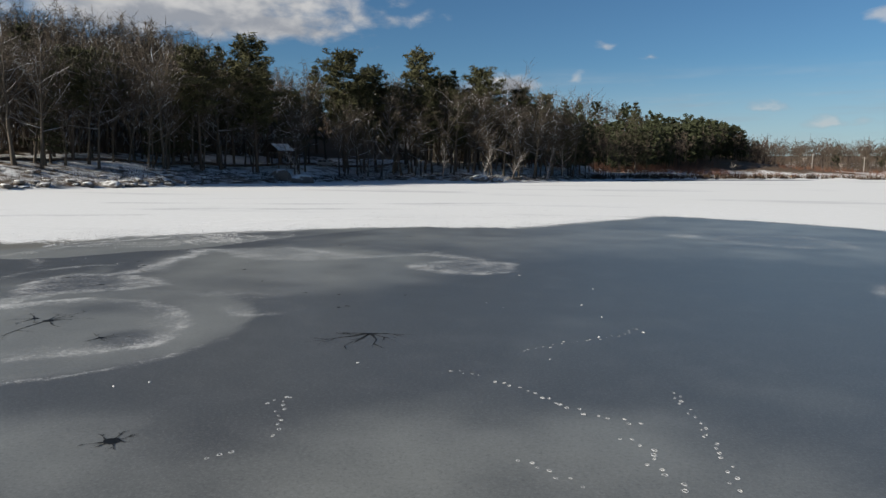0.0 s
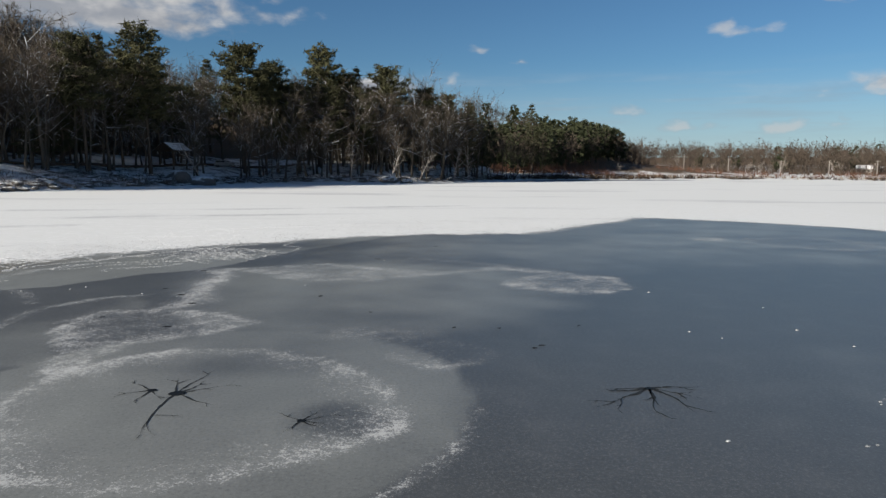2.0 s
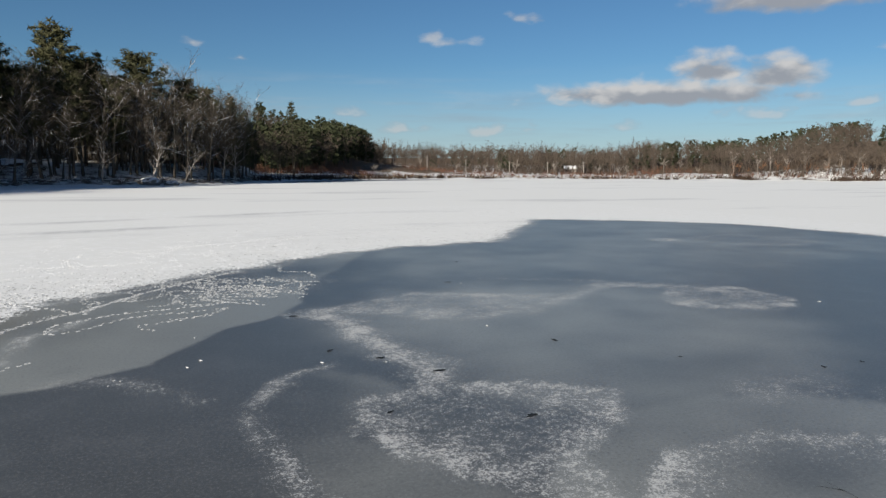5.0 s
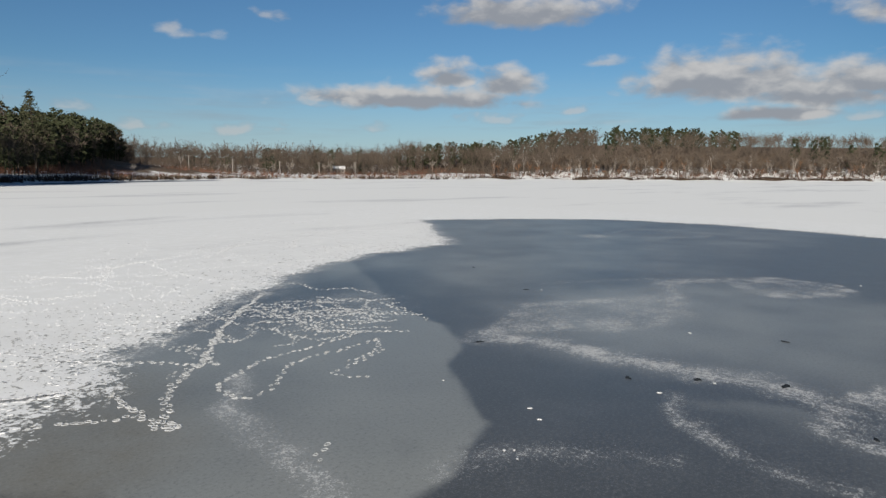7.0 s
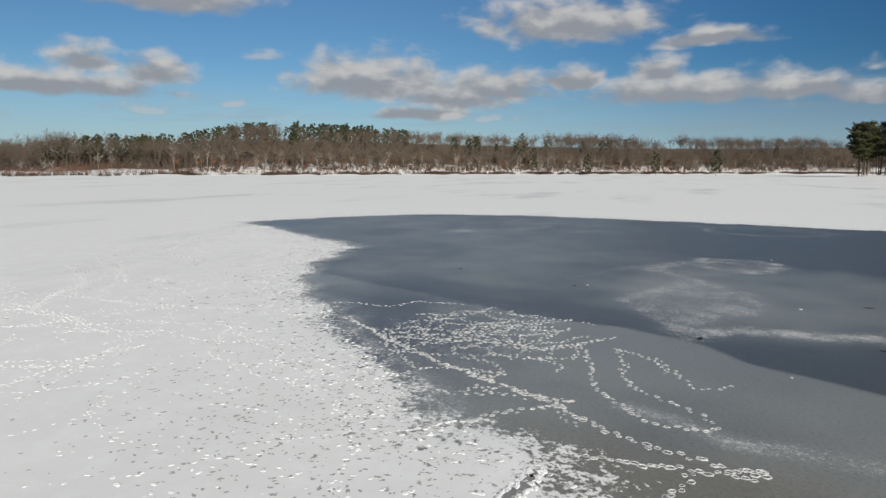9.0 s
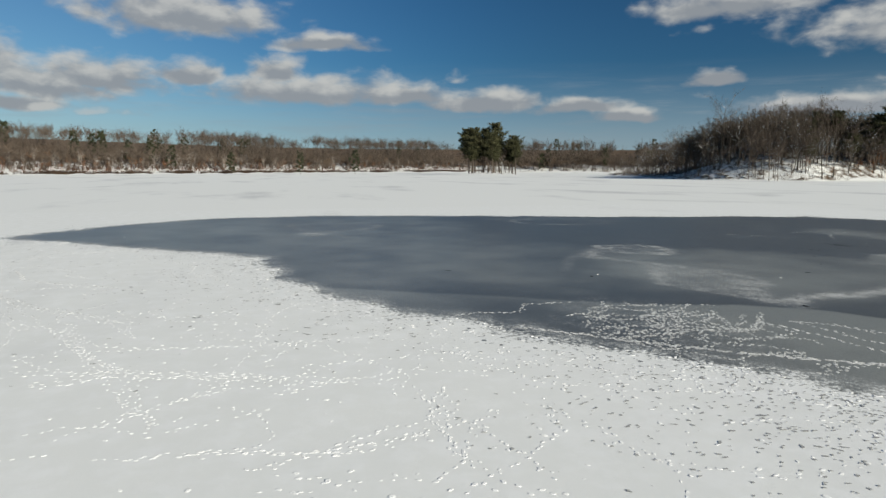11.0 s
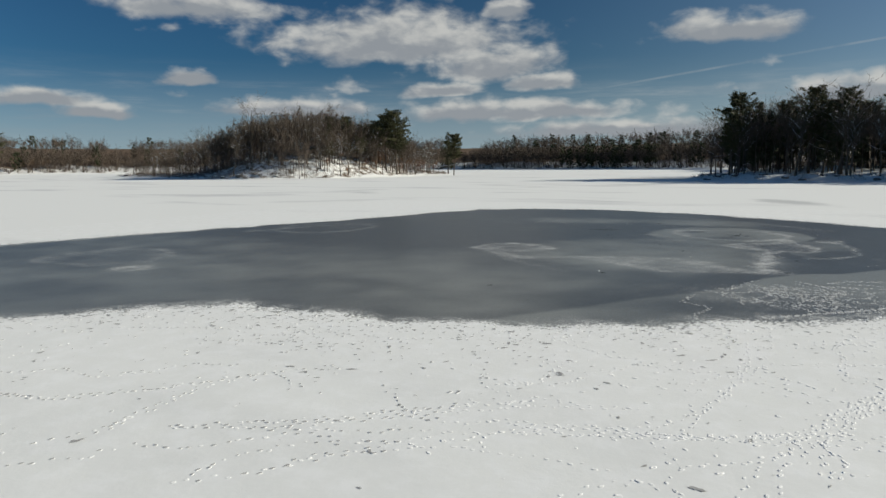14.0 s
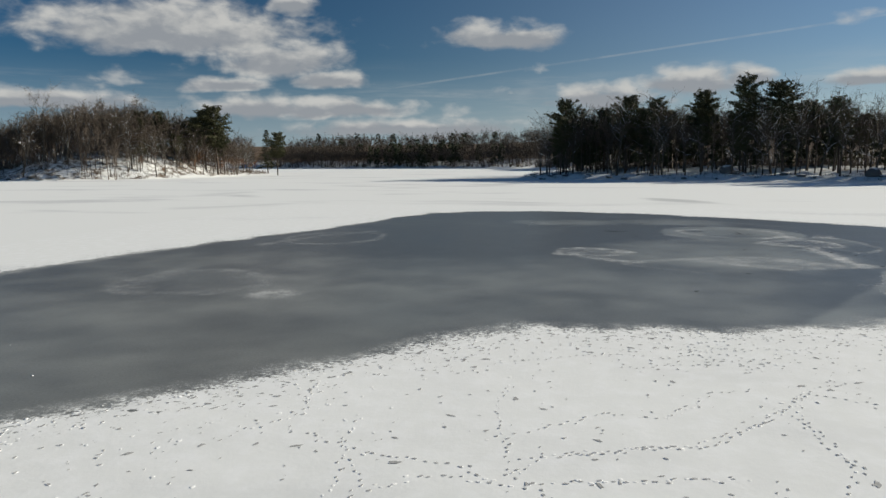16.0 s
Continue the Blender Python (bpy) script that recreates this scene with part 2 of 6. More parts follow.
    # wind crust: thin grey lanes in the far snow
    lane = g.noise(g.vec("MULTIPLY", co, (0.022, 0.06, 1.0)), 1.0, 5.0, 0.6)
    white = g.mix(g.step(lane, 0.53, 0.7, 0.0, 0.6), SNOW, (0.46, 0.47, 0.48))
    white = g.mix(g.math("MULTIPLY", g.attr("lanes"), 0.8, clamp=True), white, (0.36, 0.37, 0.38))
    white = g.mix(g.step(n_mid, 0.42, 0.7, 0.0, 0.35), white, (0.84, 0.85, 0.86))
    white = g.mix(g.step(n_fine, 0.55, 0.8, 0.0, 0.13), white, (0.62, 0.63, 0.64))
    col = g.mix(snow, ice, white)
    rough = g.step(snow, 0.0, 1.0, 0.34, 0.85)
    rough = g.math("ADD", rough, g.math("MULTIPLY", fr, 0.3), clamp=True)
    h = g.math("MULTIPLY", g.math("ADD", g.math("MULTIPLY", n_fine, 0.6), g.math("MULTIPLY", n_mid, 1.0)), g.math("ADD", g.math("MULTIPLY", snow, 0.62), 0.008))
    nb = g.bump(h, 0.16, 0.05)
    spec = g.step(snow, 0.0, 1.0, 0.5, 0.1)
    g.surface(col, rough, nb, spec)
    return m


def land_material():
    m, g = material("shore_snow_and_litter")
    co = g.coords()
    land, bare = g.attr("land"), g.attr("bare")
    n1, n2, n3 = g.noise(co, 0.06, 5.0), g.noise(co, 0.5, 6.0, 0.65), g.noise(co, 4.0, 4.0)
    lane = g.noise(g.vec("MULTIPLY", co, (0.022, 0.06, 1.0)), 1.0, 5.0, 0.6)
    white = g.mix(g.step(lane, 0.53, 0.7, 0.0, 0.6), SNOW, (0.46, 0.47, 0.48))
    litter = g.mix(n3, (0.05, 0.036, 0.025), (0.16, 0.11, 0.07))
    bareness = g.step(g.math("ADD", g.math("ADD", g.math("MULTIPLY", n1, 0.5), n2), bare), 0.72, 0.98)
    bareness = g.math("MULTIPLY", bareness, g.step(land, 0.0, 1.2))
    ice = g.attr("inlet")
    white = g.mix(ice, white, (0.06, 0.075, 0.1))
    col = g.mix(bareness, white, litter)
    nb = g.bump(g.math("MULTIPLY", n2, g.step(land, -0.5, 1.5, 0.12, 1.0)), 0.5, 0.25)
    g.surface(col, 0.85, nb, 0.12)
    return m


def bark_material(name, dark, light, snowy=0.0):
    m, g = material(name)
    co = g.coords()
    n = g.noise(g.vec("MULTIPLY", co, (6, 6, 1.2)), 1.0, 5.0, 0.65)
    tone = g.node("ShaderNodeObjectInfo").outputs["Random"]
    col = g.mix(g.math("ADD", g.math("MULTIPLY", n, 0.7), g.math("MULTIPLY", tone, 0.3)), dark, light)
    if snowy > 0:
        up = g.node("ShaderNodeSeparateXYZ", None, Vector=g.node("ShaderNodeNewGeometry").outputs["Normal"]).outputs[2]
        lies = g.math("MULTIPLY", g.step(up, 0.3, 0.6), g.step(g.noise(co, 0.45, 3.0), 0.62 - 0.25 * snowy, 0.7 - 0.2 * snowy))
        col = g.mix(lies, col, (0.8, 0.82, 0.85))
    g.surface(col, 0.9, g.bump(n, 0.6, 0.04), 0.15)
    return m


def needle_material(name, dark, light, snowy=0.0):
    m, g = material(name)
    co = g.coords()
    isl = g.node("ShaderNodeNewGeometry").outputs["Random Per Island"]
    tone = g.node("ShaderNodeObjectInfo").outputs["Random"]
    n = g.noise(co, 0.25, 3.0)
    f = g.math("ADD", g.math("ADD", g.math("MULTIPLY", isl, 0.45), g.math("MULTIPLY", tone, 0.25)), g.math("MULTIPLY", n, 0.4))
    col = g.mix(f, dark, light)
    if snowy > 0:
        col = g.mix(g.math("GREATER_THAN", isl, 1.0 - snowy), col, (0.75, 0.78, 0.8))
    g.surface(col, 0.75, None, 0.2)
    return m


def rock_material():
    m, g = material("granite")
    co = g.coords()
    n, nf = g.noise(co, 1.1, 6.0, 0.65), g.noise(co, 9.0, 4.0)
    col = g.mix(n, (0.06, 0.055, 0.05), (0.22, 0.205, 0.185))
    up = g.node("ShaderNodeSeparateXYZ", None, Vector=g.node("ShaderNodeNewGeometry").outputs["Normal"]).outputs[2]
    cap = g.step(g.math("ADD", up, g.math("MULTIPLY", g.math("SUBTRACT", n, 0.5), 1.6)), 0.62, 0.85)
    col = g.mix(cap, col, SNOW)
    g.surface(col, 0.85, g.bump(g.math("ADD", n, g.math("MULTIPLY", nf, 0.3)), 0.6, 0.15), 0.2)
    return m


def plain_material(name, a, b, scale=3.0, rough=0.8, spec=0.2):
    m, g = material(name)
    co = g.coords()
    n = g.noise(co, scale, 5.0, 0.6)
    g.surface(g.mix(n, a, b), rough, g.bump(n, 0.4, 0.02), spec)
    return m


M_LAKE, M_LAND, M_ROCK = lake_material(), land_material(), rock_material()
M_BARK = bark_material("bark_grey_brown", (0.042, 0.036, 0.029), (0.12, 0.104, 0.085), 0.8)
M_TWIG = bark_material("twig_brown", (0.056, 0.046, 0.035), (0.138, 0.113, 0.087), 0.4)
M_PINEBARK = bark_material("bark_pine", (0.04, 0.033, 0.028), (0.12, 0.095, 0.075))
M_BIRCH = bark_material("bark_pale", (0.2, 0.17, 0.15), (0.5, 0.46, 0.42))
M_NEEDLE = needle_material("needles_pine", (0.024, 0.028, 0.014), (0.082, 0.08, 0.036))
M_HEMLOCK = needle_material("needles_hemlock", (0.026, 0.029, 0.017), (0.075, 0.075, 0.036))
M_FARTWIG = needle_material("far_twigs", (0.05, 0.039, 0.03), (0.135, 0.106, 0.083))
M_FARPINE = needle_material("far_needles", (0.017, 0.023, 0.011), (0.05, 0.056, 0.026))
M_BRUSH = needle_material("red_brush", (0.07, 0.035, 0.024), (0.24, 0.12, 0.075))
M_BANK = needle_material("bank_brush", (0.022, 0.015, 0.011), (0.09, 0.06, 0.04))
M_PALE = needle_material("pale_far_stems", (0.14, 0.118, 0.1), (0.36, 0.32, 0.28))
M_RUST = needle_material("dry_oak_leaves", (0.1, 0.05, 0.025), (0.28, 0.13, 0.06))
M_REED = needle_material("dry_reeds", (0.12, 0.085, 0.05), (0.36, 0.27, 0.16))
M_PRINT = plain_material("trodden_snow", (0.78, 0.785, 0.78), (0.86, 0.86, 0.85), 8.0, 0.85, 0.1)
M_RIME = plain_material("frozen_rime", (0.42, 0.43, 0.43), (0.64, 0.65, 0.65), 8.0, 0.7, 0.2)
M_SLUSH = plain_material("dark_slush", (0.15, 0.15, 0.14), (0.3, 0.3, 0.285), 5.0, 0.5, 0.4)
# dark tone for the painted shade in prints and for thin wet snow
M_SHADE_WETPRINT = plain_material("print_shade_and_thin_snow", (0.26, 0.26, 0.255), (0.46, 0.46, 0.45), 5.0, 0.7, 0.2)
M_HOLE = plain_material("open_water_hole", (0.006, 0.007, 0.008), (0.012, 0.013, 0.013), 3.0, 0.5, 0.15)
M_CRACK = plain_material("wet_crack", (0.012, 0.014, 0.016), (0.045, 0.047, 0.046), 6.0, 0.6, 0.2)
M_WOOD = plain_material("weathered_timber", (0.05, 0.035, 0.025), (0.13, 0.095, 0.07), 6.0)
M_SNOWCAP = plain_material("roof_snow", (0.76, 0.77, 0.79), (0.85, 0.86, 0.87), 2.0, 0.85, 0.1)


# ---- mesh helpers ----
def mesh_of(name, verts, tris, mat, quads=None):
    me = bpy.data.meshes.new(name)
    verts = np.asarray(verts, np.float32)
    tris = np.asarray(tris, np.int32).reshape(-1, 3)
    nq = 0 if quads is None else len(quads)
    loops = tris.ravel() if nq == 0 else np.concatenate([tris.ravel(), np.asarray(quads, np.int32).ravel()])
    starts = np.concatenate([np.arange(len(tris)) * 3, len(tris) * 3 + np.arange(nq) * 4]).astype(np.int32)
    me.vertices.add(len(verts))
    me.vertices.foreach_set("co", verts.ravel())
    me.loops.add(len(loops))
    me.loops.foreach_set("vertex_index", loops.astype(np.int32))
    me.polygons.add(len(starts))
    me.polygons.foreach_set("loop_start", starts)
    me.update(calc_edges=True)
    me.materials.append(mat)
    return me


def smooth(me):
    me.polygons.foreach_set("use_smooth", np.ones(len(me.polygons), bool))
    return me


def put_attr(me, name, values):
    a = me.attributes.new(name, "FLOAT", "POINT")
    a.data.foreach_set("value", np.asarray(values, np.float32).ravel())


class Soup:
    """Collects triangles."""

    def __init__(self):
        self.v, self.t, self.n = [], [], 0

    def add(self, v, t):
        v, t = np.asarray(v, float), np.asarray(t, int)
        self.v.append(v)
        self.t.append(t + self.n)
        self.n += len(v)

    def arrays(self):
        return np.concatenate(self.v), np.concatenate(self.t)

    def mesh(self, name, mat):
        return mesh_of(name, *self.arrays(), mat)


def frame_of(d):
    d = d / np.linalg.norm(d)
    a = np.cross(d, (0, 0, 1.0) if abs(d[2]) < 0.9 else (1.0, 0, 0))
    a /= np.linalg.norm(a)
    return a, np.cross(d, a)


def tube(soup, pts, radii, sides):
    """A tapered, closed tube along a bent line."""
    pts = np.asarray(pts, float)
    rings = []
    for i, p in enumerate(pts):
        d = pts[min(i + 1, len(pts) - 1)] - pts[max(i - 1, 0)]
        a, b = frame_of(d)
        ang = np.arange(sides) * 2 * np.pi / sides
        rings.append(p + radii[i] * (np.cos(ang)[:, None] * a + np.sin(ang)[:, None] * b))
    v = np.concatenate(rings + [pts[-1:]])
    t = []
    k = np.arange(sides)
    kn = (k + 1) % sides
    for i in range(len(pts) - 1):
        lo, hi = i * sides, (i + 1) * sides
        t += [np.stack([lo + k, lo + kn, hi + kn], 1), np.stack([lo + k, hi + kn, hi + k], 1)]
    top = (len(pts) - 1) * sides
    t.append(np.stack([top + k, top + kn, np.full(sides, len(v) - 1)], 1))
    soup.add(v, np.concatenate(t))


def spikes(soup, base, tip, radius, faces=3):
    """Thin three-sided cones, many at once; the finest are open underneath."""
    base, tip = np.asarray(base, float), np.asarray(tip, float)
    n = len(base)
    d = tip - base
    d /= np.linalg.norm(d, axis=1, keepdims=True) + 1e-9
    ref = np.where(np.abs(d[:, 2:]) < 0.9, np.array([[0, 0, 1.0]]), np.array([[1.0, 0, 0]]))
    a = np.cross(d, ref)
    a /= np.linalg.norm(a, axis=1, keepdims=True) + 1e-9
    b = np.cross(d, a)
    r = np.broadcast_to(np.asarray(radius, float), (n,))[:, None]
    v = np.stack([base + r * a, base + r * (-0.5 * a + 0.866 * b), base + r * (-0.5 * a - 0.866 * b), tip], 1).reshape(-1, 3)
    i = np.arange(n)[:, None] * 4
    t = np.concatenate([i + [0, 1, 3], i + [2, 0, 3]] + ([i + [1, 2, 3]] if faces == 3 else []))
    soup.add(v, t)


def sstep(a, b, x):
    t = np.clip((x - a) / (b - a), 0, 1)
    return t * t * (3 - 2 * t)


def poly_sd(px, py, poly):
    """Distance to a closed outline, negative inside."""
    best = np.full(px.shape, 1e9)
    inside = np.zeros(px.shape, bool)
    for (ax, ay), (bx, by) in zip(poly, poly[1:] + poly[:1]):
        ex, ey = bx - ax, by - ay
        h = np.clip(((px - ax) * ex + (py - ay) * ey) / (ex * ex + ey * ey), 0, 1)
        best = np.minimum(best, np.hypot(px - ax - h * ex, py - ay - h * ey))
        inside ^= ((ay > py) != (by > py)) & (px < (bx - ax) * (py - ay) / (by - ay + 1e-12) + ax)
    return np.where(inside, -best, best)


def line_d(px, py, line):
    best = np.full(px.shape, 1e9)
    for (ax, ay), (bx, by) in zip(line, line[1:]):
        ex, ey = bx - ax, by - ay
        h = np.clip(((px - ax) * ex + (py - ay) * ey) / (ex * ex + ey * ey), 0, 1)
        best = np.minimum(best, np.hypot(px - ax - h * ex, py - ay - h * ey))
    return best


_lat = np.random.RandomState(7).rand(256, 256)


def vnoise(x, y):
    """Smooth value noise in 0..1."""
    xi, yi = np.floor(x).astype(int), np.floor(y).astype(int)
    fx, fy = x - xi, y - yi
    fx, fy = fx * fx * (3 - 2 * fx), fy * fy * (3 - 2 * fy)
    a, b = _lat[xi % 256, yi % 256], _lat[(xi + 1) % 256, yi % 256]
    c, d = _lat[xi % 256, (yi + 1) % 256], _lat[(xi + 1) % 256, (yi + 1) % 256]
    return (a * (1 - fx) + b * fx) * (1 - fy) + (c * (1 - fx) + d * fx) * fy


def fbm(x, y, s):
    return (vnoise(x / s, y / s) + 0.5 * vnoise(2 * x / s + 31, 2 * y / s + 17) + 0.25 * vnoise(4 * x / s + 5, 4 * y / s + 77)) / 1.75


# ---- plan of the lake ----
LAKE = [(-66, -90), (-38, -101), (-12, -112), (10, -116), (20, -140), (15, -300), (48, -440), (120, -490), (210, -530),
        (340, -560), (470, -470), (560, -330), (600, -180), (560, -40), (480, 40), (400, 105), (320, 170), (240, 236),
        (170, 276), (110, 283), (66, 262), (30, 240), (17, 221), (4, 196), (-13, 183), (-37, 178), (-51, 150), (-66, 116), (-77, 96),
        (-95, 55), (-105, 0), (-95, -60)]
ISLAND = [(345, -168), (260, -135), (180, -106), (147, -128), (136, -158), (146, -215), (158, -240), (190, -240), (250, -225), (310, -198)]
ISLET = [(374, -86), (390, -84), (402, -100), (402, -122), (388, -128), (374, -108)]


def land_sd(x, y, main=None):
    """Metres inland from the waterline; negative on the lake."""
    x, y = np.asarray(x, float), np.asarray(y, float)
    wob = (fbm(x, y, 14.0) - 0.5) * 6.0
    main = poly_sd(x, y, LAKE) if main is None else main
    isles = np.maximum(-poly_sd(x, y, ISLAND), -poly_sd(x, y, ISLET)) if np.max(x) > 100 else main
    return np.maximum(main, isles) + wob - 0.5


def marsh_at(x, y):
    """1 in the flat snowy marsh behind the north-east shore."""
    d, a = np.hypot(x + 20, y - 19), np.degrees(np.arctan2(x + 20, y - 19))
    return sstep(720, 560, d) * sstep(15, 20, a) * sstep(46, 40, a)


def toward_marsh(x, y):
    a = np.degrees(np.arctan2(x + 20, y - 19))
    return sstep(8, 14, a) * sstep(58, 48, a)


def ground_z(x, y):
    x, y = np.asarray(x, float), np.asarray(y, float)
    main = poly_sd(x, y, LAKE)
    s = land_sd(x, y, main)
    z = 0.7 * sstep(0, 3.0, s) + (0.085 * np.clip(s, 0, 30) + 0.02 * np.clip(s - 30, 0, 260) + 7.0 * sstep(45, 220, s)) * (1 - 0.85 * marsh_at(x, y))
    z = z + (fbm(x, y, 9.0) - 0.5) * 1.1 * sstep(0.5, 6, s)
    z = z + 8.0 * np.exp(-((x - 172) ** 2 + (y + 146) ** 2) / 34.0**2) * sstep(0, 12, s)
    z = z + 13.0 * sstep(5, 80, main) * sstep(300, 400, np.hypot(x, y)) * (1 - toward_marsh(x, y)) + 5.0 * sstep(28, 90, main) * (x < 30) * (y > 60)
    z = z + 12.5 * np.exp(-((x + 120) ** 2 + (y - 200) ** 2) / 62.0**2) * sstep(15, 70, s)
    z = z + 9.0 * np.exp(-((x - 75) ** 2 + (y - 395) ** 2) / 62.0**2) * sstep(15, 60, s)
    z = z + 2.0 * sstep(2, 20, s) * (x < 20) * (y > 60)
    far = np.hypot(x, y)
    return z + 14 * sstep(500, 1500, far) * fbm(x, y, 420.0)


# ---- ground: one sheet to the horizon ----
CX, CY = -10.0, 42.0
X0, X1, Y0, Y1, CELL = -51.0, 30.0, -1.5, 87.0, 0.24
radii = np.concatenate([np.arange(2, 34, 4.0), np.arange(34, 240, 2.2), 240 * 1.035 ** np.arange(0, 86)])
nr, na = len(radii), 380
ang = np.arange(na) * 2 * np.pi / na
gx = (CX + radii[:, None] * np.cos(ang)).ravel()
gy = (CY + radii[:, None] * np.sin(ang)).ravel()
gz = ground_z(gx, gy)
inside = np.minimum.reduce([gx - X0, X1 - gx, gy - Y0, Y1 - gy])
gz = np.where(inside > 4, -0.4, gz)
i, k = np.meshgrid(np.arange(nr - 1), np.arange(na), indexing="ij")
kn = (k + 1) % na
quads = np.stack([i * na + k, i * na + na + k, i * na + na + kn, i * na + kn], -1).reshape(-1, 4)
me = smooth(mesh_of("ground", np.stack([gx, gy, gz], 1), [], M_LAND, quads))
sd = land_sd(gx, gy)
put_attr(me, "land", sd)
put_attr(me, "bare", (0.1 * (gx > 20) * ((gy > -60) | (gx > 365)) - 0.02) * np.exp(-((sd - 2.0) / 3.0) ** 2) + 0.09 * (gx > 120) * (gx < 365) * (gy < -60) * (gy > -260) + 0.3 * (gx > 25) * (gx < 150) * (gy > 225) * (gy < 420) * (sd > 45) - 0.15 * (gy < -80) * (gx < 100) * (sd < 12) + (gx < 20) * (gy > 60) * np.where(sd > 30, 0.3, np.where(sd > 6, 0.05, 0.14)) + 0.6 * sstep(24, 50, sd - 16 * (gy > 60) * (gx < 20)) * (1 - marsh_at(gx, gy)))
INLET = [(22, 212), (58, 238), (94, 257), (102, 270), (80, 266), (50, 250), (28, 232)]
bare_ice = sstep(2.5, -2.5, poly_sd(gx, gy, INLET))
# grey patches where the wind has thinned the lake's snow
for px, py, ax_, ay_, turn, much in [(-15.8, -13.4, 6.5, 2.2, 125, 0.34), (-17, -11, 5.0, 1.8, 125, 0.2), (47.7, -21, 6.0, 2.0, 135, 0.22), (24.5, -28.3, 4.5, 2.0, 15, 0.2),
                                     (32, -53.5, 5.5, 3.0, 0, 0.22), (16, -73.4, 6.0, 4.0, 10, 0.25), (43, -63, 7.0, 3.0, -25, 0.2), (36, 3, 6.0, 2.0, 45, 0.18), (54.9, -28, 3.0, 7.0, 0, 0.16)]:
    ct, st = math.cos(radians(turn)), math.sin(radians(turn))
    qx, qy = ((gx - px) * ct + (gy - py) * st) / ax_, ((gy - py) * ct - (gx - px) * st) / ay_
    bare_ice = np.maximum(bare_ice, much * sstep(1.35, 0.4, np.hypot(qx, qy) + 1.1 * (fbm(gx, gy, 3.5) - 0.5)))
put_attr(me, "inlet", bare_ice)
tagged(new("ground", me), "snow-patched wooded shore and snow-covered frozen lake", "ground", kind="structure")

# ---- the near ice: bare oval of grey ice in the snow ----
ICE = [(7, 66.5), (3.7, 62.0), (-0.3, 57.3), (-4.3, 53.3), (-11, 52.4), (-16.9, 49.6), (-21.3, 46.4), (-24.4, 44.1), (-28.2, 42.0), (-31, 38), (-32.2, 30),
       (-29.5, 23), (-25.3, 18.5), (-16.5, 11.8), (-8, 7.8), (-1, 6.3), (5, 7), (9.5, 10), (11.6, 17), (13, 24.5), (16, 32.5), (18.5, 40),
       (20.3, 48), (19.6, 56), (14, 62.8)]
nx, ny = round((X1 - X0) / CELL) + 1, round((Y1 - Y0) / CELL) + 1
X1, Y1 = X0 + (nx - 1) * CELL, Y0 + (ny - 1) * CELL
ix, iy = np.meshgrid(X0 + np.arange(nx) * CELL, Y0 + np.arange(ny) * CELL, indexing="ij")
fx, fy = ix.ravel(), iy.ravel()
wx = fx + (fbm(fx, fy, 2.0) - 0.5) * 1.2
wy = fy + (fbm(fx + 50, fy + 9, 2.0) - 0.5) * 1.2
edge = poly_sd(wx, wy, ICE)
wx = fx + (fbm(fx, fy, 2.4) - 0.5) * 0.5 + (fbm(fx + 3, fy, 0.7) - 0.5) * 0.5
wy = fy + (fbm(fx + 50, fy + 9, 2.4) - 0.5) * 0.5 + (fbm(fx, fy + 8, 0.7) - 0.5) * 0.5


def band(d, w):
    return np.exp(-((d / w) ** 2))


def disc(cx, cy, rx, ry=None):
    return np.hypot((wx - cx) / rx, (wy - cy) / (ry or rx))


def frosted(poly, deep, fill, crisp=0.12):
    """Frost with a crisp outer rim that thins out over `deep` metres towards the middle."""
    d = poly_sd(wx, wy, poly)
    return sstep(crisp, -crisp, d) * (fill + (1 - fill) * np.exp(np.minimum(d, 0) / deep))


frost = np.zeros(fx.shape)


def lay(much, where):
    np.maximum(frost, much * where, out=frost)


# the large ring round the melt holes, wide on its flanks and thin at the back
RING = [(-18.15, 24.2), (-18.35, 25.4), (-18.0, 26.7), (-17.2, 27.7), (-16.2, 28.15), (-15.2, 28.25), (-14.1, 27.9), (-13.0, 26.95), (-12.2, 26.1),
        (-11.7, 25.2), (-11.42, 24.25), (-11.7, 23.4), (-12.4, 22.75), (-13.2, 22.25), (-14.2, 21.95), (-15.6, 21.8), (-17.0, 22.2), (-17.7, 23.1)]
flank = sstep(0.5, 2.4, np.abs(wx + 14.9))
lay(1.1, frosted(RING, 0.62, 0.0) * (0.6 + 0.4 * flank))
# the frosted patch behind the ring, brightest along its torn western side
PATCH = [(-20.0, 30.9), (-19.75, 31.9), (-18.6, 32.25), (-17.1, 32.0), (-16.1, 31.4), (-15.1, 30.7), (-15.6, 29.6), (-16.4, 28.9), (-17.6, 28.2),
         (-17.6, 26.4), (-18.3, 26.2), (-18.8, 27.5), (-19.2, 28.4), (-19.85, 29.2)]
lay(0.92, frosted(PATCH, 0.55, 0.4))
